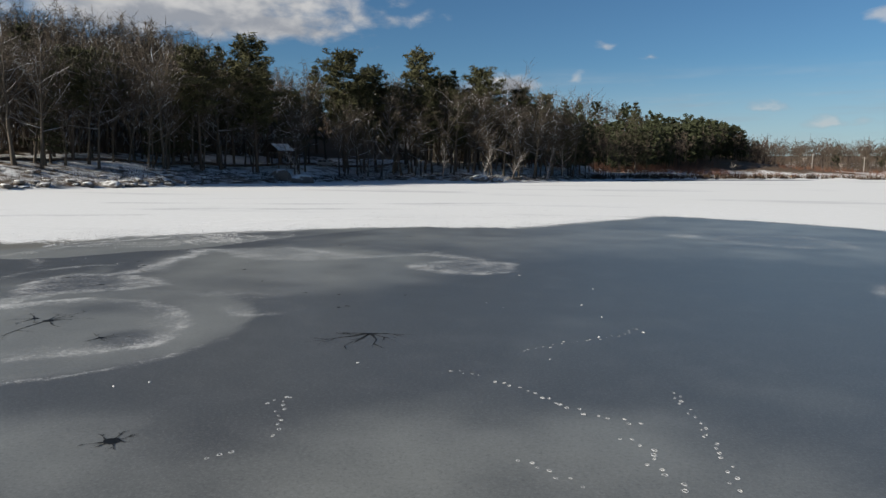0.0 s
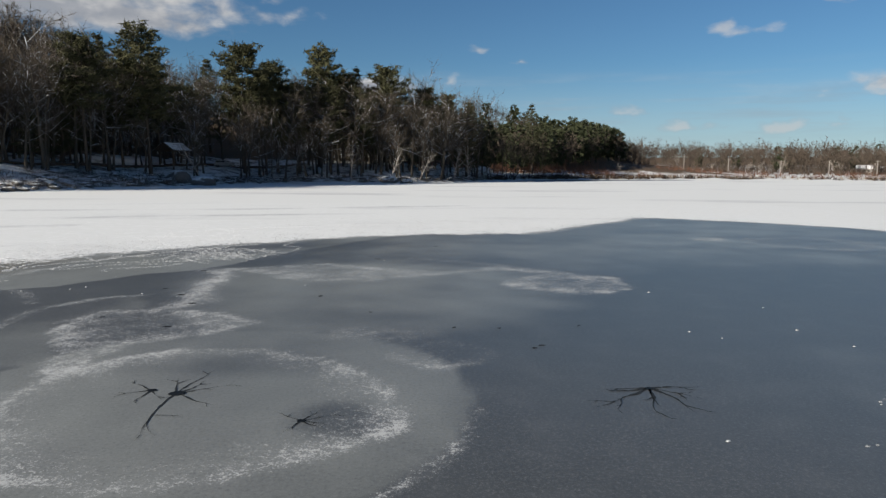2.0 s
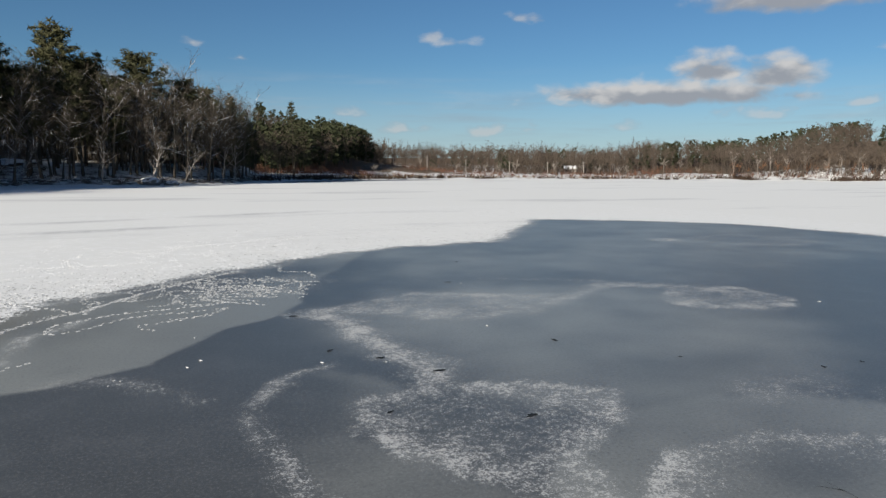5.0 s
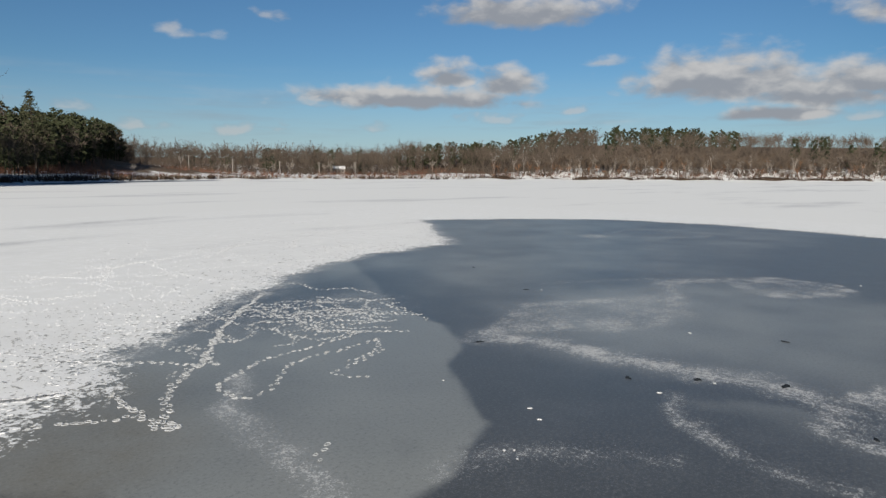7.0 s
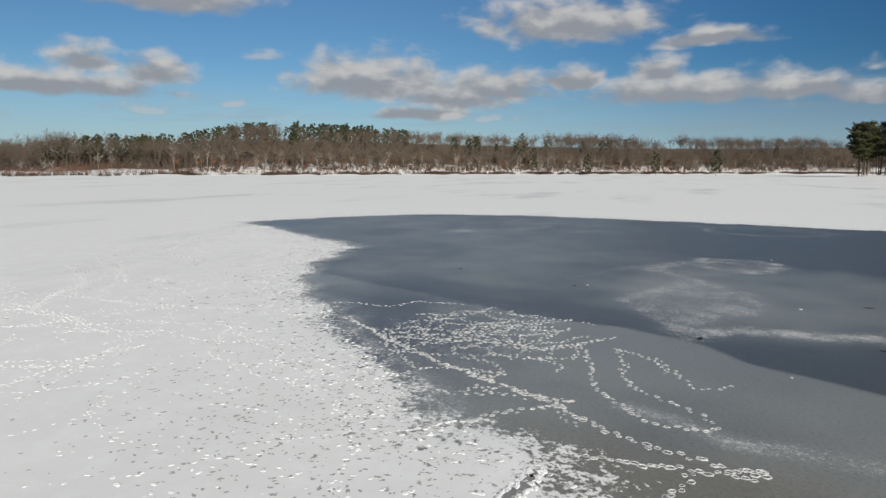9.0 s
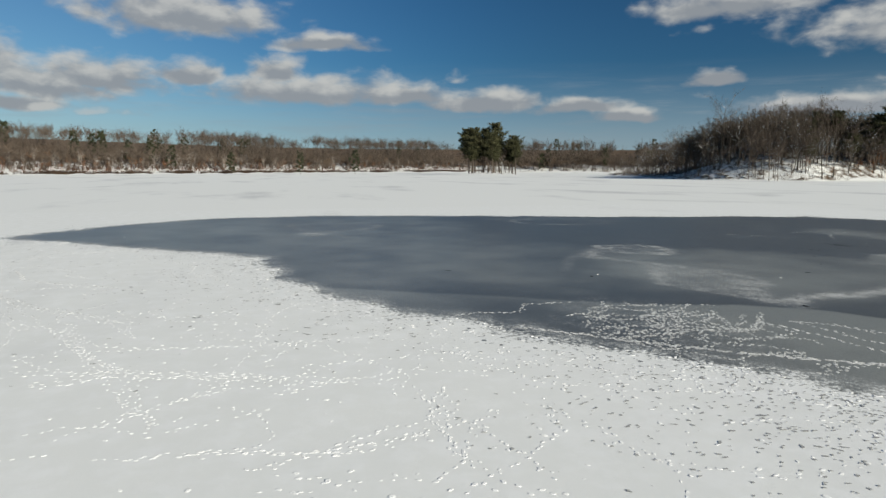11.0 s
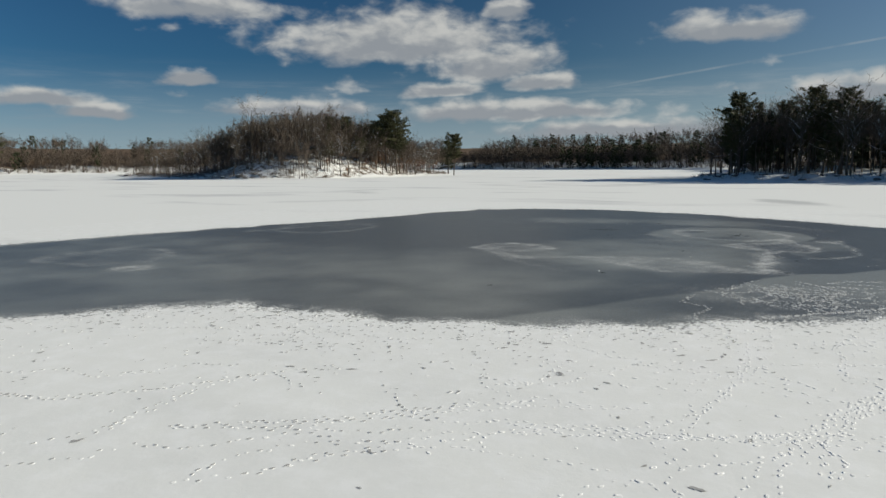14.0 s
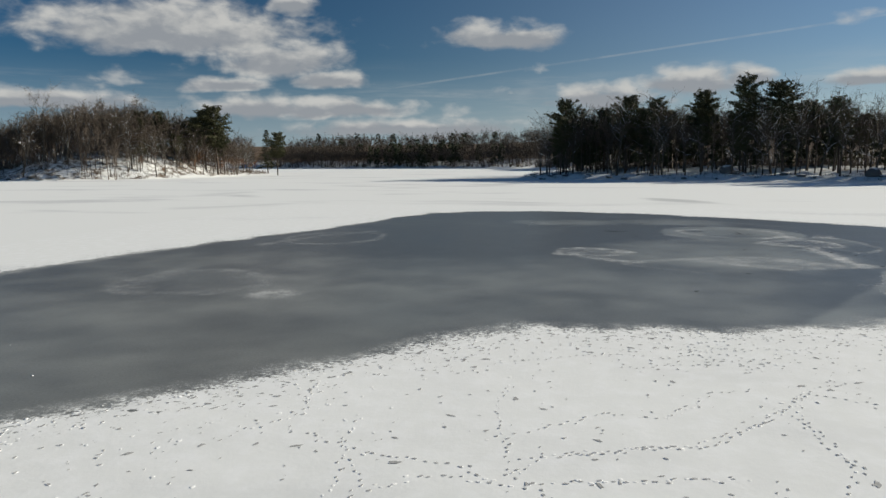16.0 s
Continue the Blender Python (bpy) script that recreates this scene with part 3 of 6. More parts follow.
# a thin rim further west, ending in a thick frosty corner
WEST_RIM = [(-19.5, 34.3), (-20.6, 33.2), (-21.3, 32.3), (-21.4, 30.8), (-21.2, 29.0), (-20.7, 27.5), (-20.0, 26.9)]
west_line = line_d(wx, wy, WEST_RIM)
lay(0.62, band(west_line, 0.2))
lay(0.85, frosted([(-20.9, 27.5), (-20.1, 27.15), (-19.25, 26.9), (-19.6, 25.9), (-20.3, 25.3), (-20.9, 26.2)], 0.5, 0.45))
rim_line = np.abs(np.hypot(fx + 14.9, fy - 25.0) - 4.58 - 0.3 * (fbm(fx, fy, 1.5) - 0.5))
lay(0.68, band(rim_line, 0.13) * (0.25 + 0.75 * sstep(25.0, 22.8, wy)) * sstep(28.2, 25.5, wy) * sstep(-17.0, -14.5, wx))
# a soft oval with a crisp south-western rim
lay(0.75, frosted([(-11.9, 27.9), (-11.95, 27.2), (-11.6, 26.7), (-11.0, 26.45), (-10.25, 26.6), (-9.5, 27.3), (-9.8, 28.3), (-10.9, 28.8)], 0.6, 0.32)
    * (0.35 + 0.65 * sstep(1.6, 0.2, (wx + 11.9) * 0.45 + (wy - 26.45) * 0.75)))
lay(0.5, sstep(1.2, 0.2, disc(-12.2, 29.4, 1.9, 0.8)))
# the long band on the west, the blurred field it borders, and the crescents north of it
lay(0.85, band(line_d(wx, wy, [(-18.4, 39.2), (-18.1, 37.6), (-18.1, 36.2), (-17.9, 34.8), (-17.6, 33.4), (-17.9, 32.4)]), 0.55))
lay(0.8, frosted([(-10.1, 38.7), (-12.2, 36.8), (-14.4, 36.5), (-15.9, 37.1), (-16.9, 38.6), (-18.4, 39.2), (-16.2, 40.4), (-14.7, 40.8), (-13.0, 40.0)], 0.6, 0.48, 0.3))
lay(0.7, band(line_d(wx, wy, [(-19.0, 39.0), (-17.6, 38.9), (-16.0, 38.0), (-14.9, 36.9), (-13.0, 36.9), (-11.0, 38.0), (-8.0, 39.4), (-6.2, 38.5), (-4.4, 36.9)]), 0.5))
lay(0.5, band(line_d(wx, wy, [(-11.1, 42.4), (-8.0, 40.5), (-5.1, 37.7)]), 0.3))
lay(0.85, frosted([(-6.4, 38.1), (-4.2, 36.7), (-3.9, 35.0), (-5.4, 33.95), (-7.0, 34.35), (-8.4, 35.3), (-7.9, 36.8)], 0.7, 0.45, 0.25))
lay(0.45, band(line_d(wx, wy, [(-22, 33), (-23.2, 35.0), (-24.3, 35.2)]), 0.3))
# rings far out on the dark ice
lay(0.62, frosted([(6.5, 48.4), (7.6, 50.6), (11.3, 51.5), (13.6, 49.7), (12.9, 45.3), (10.0, 44.9), (7.6, 45.9)], 0.9, 0.28, 0.3))
lay(0.6, sstep(1.2, 0.4, disc(5.5, 50.2, 1.4, 1.2)))
lay(0.55, band(np.abs(disc(10.6, 31.6, 3.0, 3.5) - 1.0), 0.11))
lay(0.55, band(line_d(wx, wy, [(13.5, 36), (12.0, 31), (9.5, 27)]), 0.5))
lay(0.5, band(line_d(wx, wy, [(15.5, 14.5), (11.5, 11.5), (6.0, 9.6)]), 0.35))
lay(0.4, band(line_d(wx, wy, [(-2, 11), (-9, 12.5), (-15, 15.5), (-20, 20)]), 0.6))
# drifted frost beside the trodden lane on the slush
lay(0.62, band(line_d(wx, wy, [(-24.1, 40.6), (-24.8, 39.2), (-25.3, 37.6), (-25.7, 36.2), (-26.0, 34.9)]), 0.3))
frost *= 0.55 + 0.8 * fbm(fx + 11, fy + 4, 1.1)
# torn slush along the snow's rim, and the trampled corner
lay(0.6, band(edge + 0.3, 0.5) * sstep(30, 40, wy))
lay(0.34, sstep(1.15, 0.5, disc(-19.6, 44.2, 4.4, 3.0)))
SLUSH = [(-29, 39.5), (-26, 34.75), (-24.6, 34.75), (-23.6, 35.15), (-22.7, 35.55), (-22.0, 36.6), (-21.4, 37.5), (-20.8, 38.2), (-19.5, 38.9),
         (-18.3, 40.7), (-17.6, 43), (-15, 47), (-12, 52), (-22, 50), (-29, 44)]
slush = poly_sd(fx + 0.25 * (fbm(fx, fy, 0.9) - 0.5), fy + 0.25 * (fbm(fx + 7, fy, 0.9) - 0.5), SLUSH)
fade = 0.35 + 0.65 * sstep(46.5, 41.5, fy)
pale = fade * 0.85 * sstep(0.14, -0.14, slush) * sstep(-5.5, -0.5, slush) + fade * 0.7 * sstep(0.14, -0.14, slush) * sstep(-0.5, -5.5, slush)
inner = np.hypot(fx + 14.9, fy - 25.1) - 4.58 - 0.3 * (fbm(fx, fy, 1.5) - 0.5)
pale = np.maximum(pale, 0.62 * sstep(0.12, -0.12, inner))
pale = np.maximum(pale, 0.55 * sstep(0.3, -0.3, poly_sd(wx, wy, [*WEST_RIM, (-18.3, 26.5), (-19.0, 28.2), (-20.0, 30.6), (-18.4, 32.6)])))
pale = np.maximum(pale, 0.55 * sstep(1.25, 0.7, disc(-13.5, 34.6, 8.0, 6.4)) * sstep(-20.0, -17.5, fx + 0.25 * (fy - 35)))
pale = np.maximum(pale, 0.45 * sstep(1.1, 0.6, disc(-14.5, 37.8, 4.5, 2.6)))
pale = np.maximum(pale, 0.55 * sstep(1.2, 0.4, disc(-11.5, 17.2, 5.5, 3.4)))
pale = np.maximum(pale, 0.5 * sstep(1.3, 0.3, disc(-4.0, 18.2, 5.5, 3.4)))
pale = np.maximum(pale, 0.1 * sstep(34, 24, fy))
pale = pale - 0.5 * sstep(1.25, 0.5, disc(-7.3, 24.0, 3.2, 2.8)) - 0.45 * sstep(1.2, 0.3, disc(-12.6, 23.9, 1.0, 0.9)) - 0.2 * sstep(1.4, 0.2, disc(-15.0, 26.9, 2.2, 0.9))
pale = pale - 0.35 * sstep(1.1, 0.6, disc(-21.0, 34.6, 1.6, 2.6)) - 0.5 * sstep(1.3, 0.5, disc(-23.0, 32.8, 3.6, 2.4)) + 0.45 * sstep(-20, -12, fx) * sstep(35, 43, fy)
pale = pale + 0.5 * (fbm(fx, fy, 5.0) - 0.5) + 0.25 * (fbm(fx + 9, fy, 1.3) - 0.5)
brown = 0.85 * sstep(1.2, 0.5, disc(-27.6, 41.6, 2.9, 2.5))
edge = edge + 1.45 * brown
brown = np.maximum(brown, 0.9 * sstep(1.15, 0.6, disc(-28.2, 39.6, 3.0, 2.6)))
fz = 0.006 + 0.022 * sstep(-0.2, 0.8, edge) * (0.5 + fbm(fx, fy, 2.2))
rim = np.minimum.reduce([fx - X0, X1 - fx, fy - Y0, Y1 - fy])
fz = np.where(rim < 0.5, 0.004, fz)
i, k = np.meshgrid(np.arange(nx - 1), np.arange(ny - 1), indexing="ij")
quads = np.stack([i * ny + k, i * ny + ny + k, i * ny + ny + k + 1, i * ny + k + 1], -1).reshape(-1, 4)
me = smooth(mesh_of("lake_ice", np.stack([fx, fy, fz], 1), [], M_LAKE, quads))
lanes = 0.9 * band(line_d(wx, wy, [(-50, 60), (-32, 66), (-14, 70), (2, 77)]), 0.9) + 0.8 * band(line_d(wx, wy, [(-49, 72), (-26, 75.5), (-6, 82)]), 1.0)
lanes = lanes * sstep(0.35, 0.7, fbm(fx + 60, fy, 9.0))
lanes = np.maximum(lanes, 0.5 * band(line_d(wx, wy, [(-50, 52), (-40, 56), (-33, 58)]), 0.8)) * (0.4 + fbm(fx, fy + 5, 2.5))
for name, field in (("lanes", lanes), ("edge", edge), ("frost", frost), ("pale", pale), ("brown", brown)):
    put_attr(me, name, field)
tagged(new("lake_ice", me), "grey lake ice with frost rings and a wind-torn snow cover", "ice", kind="structure")


# ---- trees ----
def part(name, me, parent, label=""):
    ob = new(name, me)
    ob.parent = parent
    return tagged(ob, label)


def bent_line(rs, base, way, length, n, curl, lift=0.0):
    pts, p, d = [np.array(base, float)], np.array(base, float), np.array(way, float)
    for _ in range(n):
        d = d + rs.normal(0, curl, 3) + (0, 0, lift)
        d /= np.linalg.norm(d)
        p = p + d * length / n
        pts.append(p)
    return np.array(pts), d


def bare_tree_meshes(seed, height, fork=0.35, spread=0.5, twigs=9, mat=None):
    """Leafless hardwood: trunk with limbs, and a crown of fine branches."""
    rs = np.random.RandomState(seed)
    wood, fine = Soup(), Soup()
    r0 = 0.0125 * height
    pts, _ = bent_line(rs, (0, 0, -0.3), (rs.normal(0, 0.04), rs.normal(0, 0.04), 1), height * 0.86, 7, 0.05)
    rad = r0 * np.linspace(1, 0.16, 8)
    rad[0] *= 1.35
    tube(wood, pts, rad, 6)
    nl = rs.randint(13, 18)
    for j in range(nl):
        f = fork + (0.97 - fork) * (j + rs.rand() * 0.7) / nl
        q = f * 7
        a = int(min(q, 6))
        base = pts[a] + (pts[a + 1] - pts[a]) * (q - a)
        az = j * 2.4 + rs.rand()
        out = spread * rs.uniform(0.7, 1.3)
        way = np.array([np.cos(az) * out, np.sin(az) * out, rs.uniform(0.25, 0.85)])
        ln = height * rs.uniform(0.2, 0.34) * (1.15 - 0.55 * abs(f - 0.5))
        lp, ld = bent_line(rs, base, way / np.linalg.norm(way), ln, 4, 0.16, 0.05)
        lr = r0 * 0.42 * (1.1 - f) + 0.03
        tube(wood, lp, lr * np.linspace(1, 0.25, 5), 4)
        for s in range(5):
            u = 0.25 + 0.75 * (s + rs.rand()) / 5
            b = lp[min(int(u * 4), 3)] + (lp[min(int(u * 4), 3) + 1] - lp[min(int(u * 4), 3)]) * (u * 4 % 1)
            w2 = ld + rs.normal(0, 0.7, 3) + (0, 0, 0.05)
            w2 /= np.linalg.norm(w2)
            sp_, sd_ = bent_line(rs, b, w2, ln * rs.uniform(0.35, 0.6), 2, 0.18)
            tube(fine, sp_, 0.034 * np.array([1.2, 0.8, 0.35]) * height / 22, 3)
            bb = sp_[0] + (sp_[-1] - sp_[0]) * rs.rand(twigs, 1)
            dd = sd_ + rs.normal(0, 0.8, (twigs, 3)) + (0, 0, 0.1)
            dd /= np.linalg.norm(dd, axis=1, keepdims=True)
            spikes(fine, bb, bb + dd * ln * rs.uniform(0.14, 0.36, (twigs, 1)), 0.02 * height / 22, 2)
    return wood.mesh("trunk", mat or M_BARK), fine.mesh("crown", M_TWIG)


def tufts(soup, rs, centre, size, n, lift=0.35):
    """A spray of needle blades round a point."""
    d = rs.normal(0, 1, (n, 3)) * (1, 1, 0.45) + (0, 0, lift)
    d /= np.linalg.norm(d, axis=1, keepdims=True)
    tip = centre + d * size * rs.uniform(0.6, 1.1, (n, 1))
    base = centre + rs.normal(0, 0.22, (n, 3)) * size
    spikes(soup, base, tip, size * 0.1, 2)


def pine_meshes(seed, height, width=0.2, start=0.32, shape="pine", blades=8, mat=None):
    """White pine with layered, uneven boughs, or a denser cone-shaped conifer."""
    rs = np.random.RandomState(seed)
    wood, green = Soup(), Soup()
    r0 = 0.0135 * height
    pts, _ = bent_line(rs, (0, 0, -0.3), (rs.normal(0, 0.02), rs.normal(0, 0.02), 1), height * 0.98, 6, 0.02)
    tube(wood, pts, r0 * np.linspace(1.15, 0.1, 7), 7)
    layers = int(height * (0.72 if shape == "pine" else 0.95))
    for j in range(layers):
        f = start + (0.985 - start) * (j / (layers - 1)) ** 0.95
        q = f * 6
        a = int(min(q, 5))
        base = pts[a] + (pts[a + 1] - pts[a]) * (q - a)
        u = (f - start) / (1 - start)
        if shape == "pine":
            prof = ((0.6 + 0.8 * u) if u < 0.5 else (1.0 - ((u - 0.5) / 0.53) ** 2.2 * 0.8)) * rs.uniform(0.72, 1.2)
        else:
            prof = ((1.0 - u) ** 0.8 + 0.06) * rs.uniform(0.75, 1.25)
        nb = rs.randint(5, 8) if shape == "pine" else 6
        off = rs.rand() * 6.28
        for b in range(nb):
            az = off + b * 6.283 / nb + rs.normal(0, 0.25)
            ln = height * width * prof * rs.uniform(0.6, 1.25)
            up = (0.0 + 0.6 * u * u) if shape == "pine" else (-0.18 + 0.35 * u)
            way = np.array([np.cos(az), np.sin(az), up + rs.normal(0, 0.1)])
            lp, ld = bent_line(rs, base, way / np.linalg.norm(way), ln, 3, 0.08, 0.05)
            tube(wood, lp[[0, 3]], (0.02 + 0.1 * r0) * np.array([1, 0.3]), 3)
            k = max(2, int(ln * (1.5 if shape == "pine" else 1.7)))
            for s in range(k):
                w = (0.3 + 0.7 * (s + rs.rand()) / k) if shape == "pine" else (s + 1) / k
                c = lp[min(int(w * 3), 2)] + (lp[min(int(w * 3), 2) + 1] - lp[min(int(w * 3), 2)]) * min(w * 3 - min(int(w * 3), 2), 1)
                side = np.cross(ld, (0, 0, 1)) * rs.normal(0, 0.25 * ln * (1.1 - 0.7 * w))
                tufts(green, rs, c + side + (0, 0, 0.12), height * 0.042 * rs.uniform(0.8, 1.4), blades)
    return wood.mesh("trunk", M_PINEBARK), green.mesh("crown", mat or M_NEEDLE)


def tree_thing(name, meshes, label, category, group):
    e = new(name)
    e.empty_display_size = 0.5
    part("trunk", meshes[0], e)
    part("crown", meshes[1], e)
    return tagged(e, label, category, group)


PARK = []


def proto(name, meshes, label, category, group, height):
    PARK.append([tree_thing(name, meshes, label, category, group), False, height])
    return PARK[-1]


def plant(p, x, y, height, yaw, lean=0.0):
    """Stand a tree of this kind at a place, at that height, but not before the shelter or the car."""
    for sx_, sy_ in ((-61.9, 164.8), (-54.5, 178.5)):
        ux, uy = (-13 - sx_) / math.dist((-13, 16), (sx_, sy_)), (16 - sy_) / math.dist((-13, 16), (sx_, sy_))
        lead, off = (x - sx_) * ux + (y - sy_) * uy, abs((x - sx_) * uy - (y - sy_) * ux)
        if -2.5 < lead < 60 and off < 3.4:
            return None
    z = float(ground_z(x, y))
    s = height / p[2]
    m = Matrix.LocRotScale((x, y, z), Euler((lean, 0, yaw)), (s, s, s))
    if not p[1]:
        p[0].matrix_basis = m
        p[1] = True
        return p[0]
    return copy_thing(p[0], m)


BARE = [proto("bare_tree", bare_tree_meshes(11 + k, 22.0, 0.3 + 0.05 * (k % 3), 0.46 + 0.12 * (k % 2), 6),
              "tall leafless hardwood with grey-brown bark in the shore wood", "tree", "bare trees of the shore", 22.0) for k in range(6)]
PINE = [proto("pine_tree", pine_meshes(31 + k, 26.0, 0.215 + 0.03 * (k % 3), 0.4 + 0.05 * (k % 3)),
              "tall white pine with layered dark green boughs on the shore", "tree", "pines of the shore", 26.0) for k in range(4)]
CONE = [proto("hemlock_tree", pine_meshes(51 + k, 18.0, 0.2, 0.2, "cone", 6, M_HEMLOCK),
              "dark cone-shaped hemlock with dense boughs dusted by snow", "tree", "hemlocks of the shore", 18.0) for k in range(3)]
LEAN = [proto("leaning_tree", bare_tree_meshes(71 + k, 12.0, 0.2, 0.55, 6, M_BIRCH),
              "pale-barked bare tree leaning out over the lake shore", "tree", "leaning shore trees", 12.0) for k in range(2)]

rng = random.Random(5)


def along(line, s):
    """Point and inland direction at fraction s of a shore line (land on its right)."""
    seg = [math.dist(a, b) for a, b in zip(line, line[1:])]
    d = s * sum(seg)
    for (a, b), ln in zip(zip(line, line[1:]), seg):
        if d <= ln:
            f = d / ln
            ux, uy = (b[0] - a[0]) / ln, (b[1] - a[1]) / ln
            return a[0] + f * (b[0] - a[0]), a[1] + f * (b[1] - a[1]), uy, -ux
        d -= ln
    return *line[-1], 0.0, 0.0


def scatter(line, n, d0, d1):
    """Places on land along a shore line, between two distances inland."""
    out = []
    for j in range(n):
        x, y, ox, oy = along(line, min((j + rng.random()) / n, 0.9999))
        d = d0 + (d1 - d0) * rng.random() ** 1.3
        out.append((x + ox * d, y + oy * d))
    dry = land_sd(*np.array(out).T) > 0.6
    return [p for p, keep in zip(out, dry) if keep]


NORTH_SHORE = [(17, 221), (4, 196), (-13, 183), (-37, 178), (-51, 150), (-66, 116), (-77, 96)]
SOUTH_SHORE = [(-84, -76), (-66, -90), (-38, -101), (-12, -112), (10, -116), (18, -136)]
ISLAND_FRONT = [(136, -160), (147, -128), (180, -106), (260, -135), (345, -168)]
ISLAND_BACK = [(150, -225), (140, -190), (136, -158)]

# single conifers that stand out against the sky
for x, y, top in [(-69, 140, 28.6), (-62.5, 153, 32.8), (-54.5, 169, 29.5), (-49.5, 178, 34), (-43.5, 188, 31.5), (-34, 196, 35.5), (-27.8, 198, 27),
                  (-15, 200, 28.6), (-6.2, 205, 24.5), (-38, 187, 25), (-22, 191, 22), (-58, 161, 24), (-45, 181, 25), (-30, 188, 23),
                  (160, -146, 24), (155, -150, 24), (151, -156, 24), (146, -157, 22), (144, -161, 24), (140, -163, 25), (142, -168, 21), (148, -150, 19), (132, -197, 17.5),
                  (-51, -112, 27.5), (-42, -114, 25), (-59, -121, 23), (-24, -132, 22), (-32, -116, 23.5), (-13, -124, 21.5), (-7, -130, 19), (-20, -118, 21)]:
    plant(PINE[rng.randrange(4)], x, y, top - 1.8 - float(ground_z(x, y)), rng.random() * 6.28)
for x, y, top in [(7.7, 217, 25), (14, 229, 22), (36, 259, 23), (-10, 203, 19), (-81, 173, 29), (-64, 201, 32), (152, -226, 21), (-1, -127, 20), (-20, -120, 17)]:
    plant(CONE[rng.randrange(3)], x, y, top - 1.0 - float(ground_z(x, y)), rng.random() * 6.28)
for x, y in [*scatter(NORTH_SHORE[:5], 96, 4, 36), *scatter(NORTH_SHORE[1:5], 34, 3, 16), *scatter(NORTH_SHORE[4:], 78, 12, 44)]:
    plant(BARE[rng.randrange(6)], x, y, rng.uniform(17, 25), rng.random() * 6.28, rng.gauss(0, 0.03))
for x, y in scatter(NORTH_SHORE, 34, 16, 44):
    plant((PINE + CONE)[rng.randrange(7)], x, y, rng.uniform(13, 23), rng.random() * 6.28)
for x, y in scatter(SOUTH_SHORE, 50, 4, 30):
    plant(BARE[rng.randrange(6)], x, y, rng.uniform(14, 21), rng.random() * 6.28, rng.gauss(0, 0.03))
for x, y in scatter(SOUTH_SHORE, 12, 5, 30):
    plant(PINE[rng.randrange(4)], x, y, rng.uniform(12, 20), rng.random() * 6.28)
for x, y in scatter(ISLAND_FRONT, 44, 8, 44):
    plant(BARE[rng.randrange(6)], x, y, rng.uniform(17, 23) * float(1 - 0.5 * sstep(210, 345, np.array(x))), rng.random() * 6.28, rng.gauss(0, 0.04))
for x, y in scatter(ISLAND_FRONT[:4], 34, 2, 26):
    plant(BARE[rng.randrange(6)], x, y, rng.uniform(11, 18), rng.random() * 6.28, rng.gauss(0, 0.06))
for x, y in [*scatter(ISLAND_BACK, 34, 3, 24), *scatter(ISLAND_FRONT[:2], 22, 2, 26)]:
    plant(BARE[rng.randrange(6)], x, y, rng.uniform(9, 15), rng.random() * 6.28, rng.gauss(0, 0.04))
for x, y in scatter(ISLAND_FRONT[:2], 7, 8, 30):
    plant(CONE[rng.randrange(3)], x, y, rng.uniform(8, 12), rng.random() * 6.28)
for x, y in scatter(NORTH_SHORE[:5], 9, 1.0, 3.5):
    plant(LEAN[rng.randrange(2)], x, y, rng.uniform(8, 13), rng.random() * 6.28, rng.uniform(0.2, 0.6))

# kinds not yet used stand deep in the wood
for k, p in enumerate(PARK):
    if not p[1]:
        plant(p, -96 - 3.0 * k, 150 + 2.0 * k, p[2], 0.0)


# ---- far woods, past counting ----
def low_bare(seed, height, m, r):
    """A simple leafless tree for the depth of the woods: stem, limbs and a rounded crown of m branch tips of radius r."""
    rs = np.random.RandomState(seed)
    s = Soup()
    sway = rs.normal(0, 0.03, 2) * height
    spikes(s, [(0, 0, -0.3)], [(sway[0], sway[1], height * 0.9)], 0.16 * height / 18)
    n = 10
    az = np.arange(n) * 2.4 + rs.rand(n)
    f = rs.uniform(0.28, 0.6, n)
    b = np.stack([0 * f, 0 * f, f * height], 1)
    up = rs.uniform(-0.25, 0.95, n)
    out = 0.25 * np.sqrt(1 - up * up) * rs.uniform(0.75, 1.1, n)
    tip = np.stack([np.cos(az) * out, np.sin(az) * out, 0.64 + 0.33 * up], 1) * height
    spikes(s, b, tip, 0.06 * height / 18, 2)
    pick = rs.randint(0, n, m)
    c = b[pick] + (tip[pick] - b[pick]) * rs.uniform(0.35, 1, (m, 1))
    d = rs.normal(0, 0.8, (m, 3)) + (0, 0, 0.25)
    d /= np.linalg.norm(d, axis=1, keepdims=True)
    spikes(s, c, c + d * height * rs.uniform(0.06, 0.13, (m, 1)), r * height / 18, 2)
    return s.arrays()


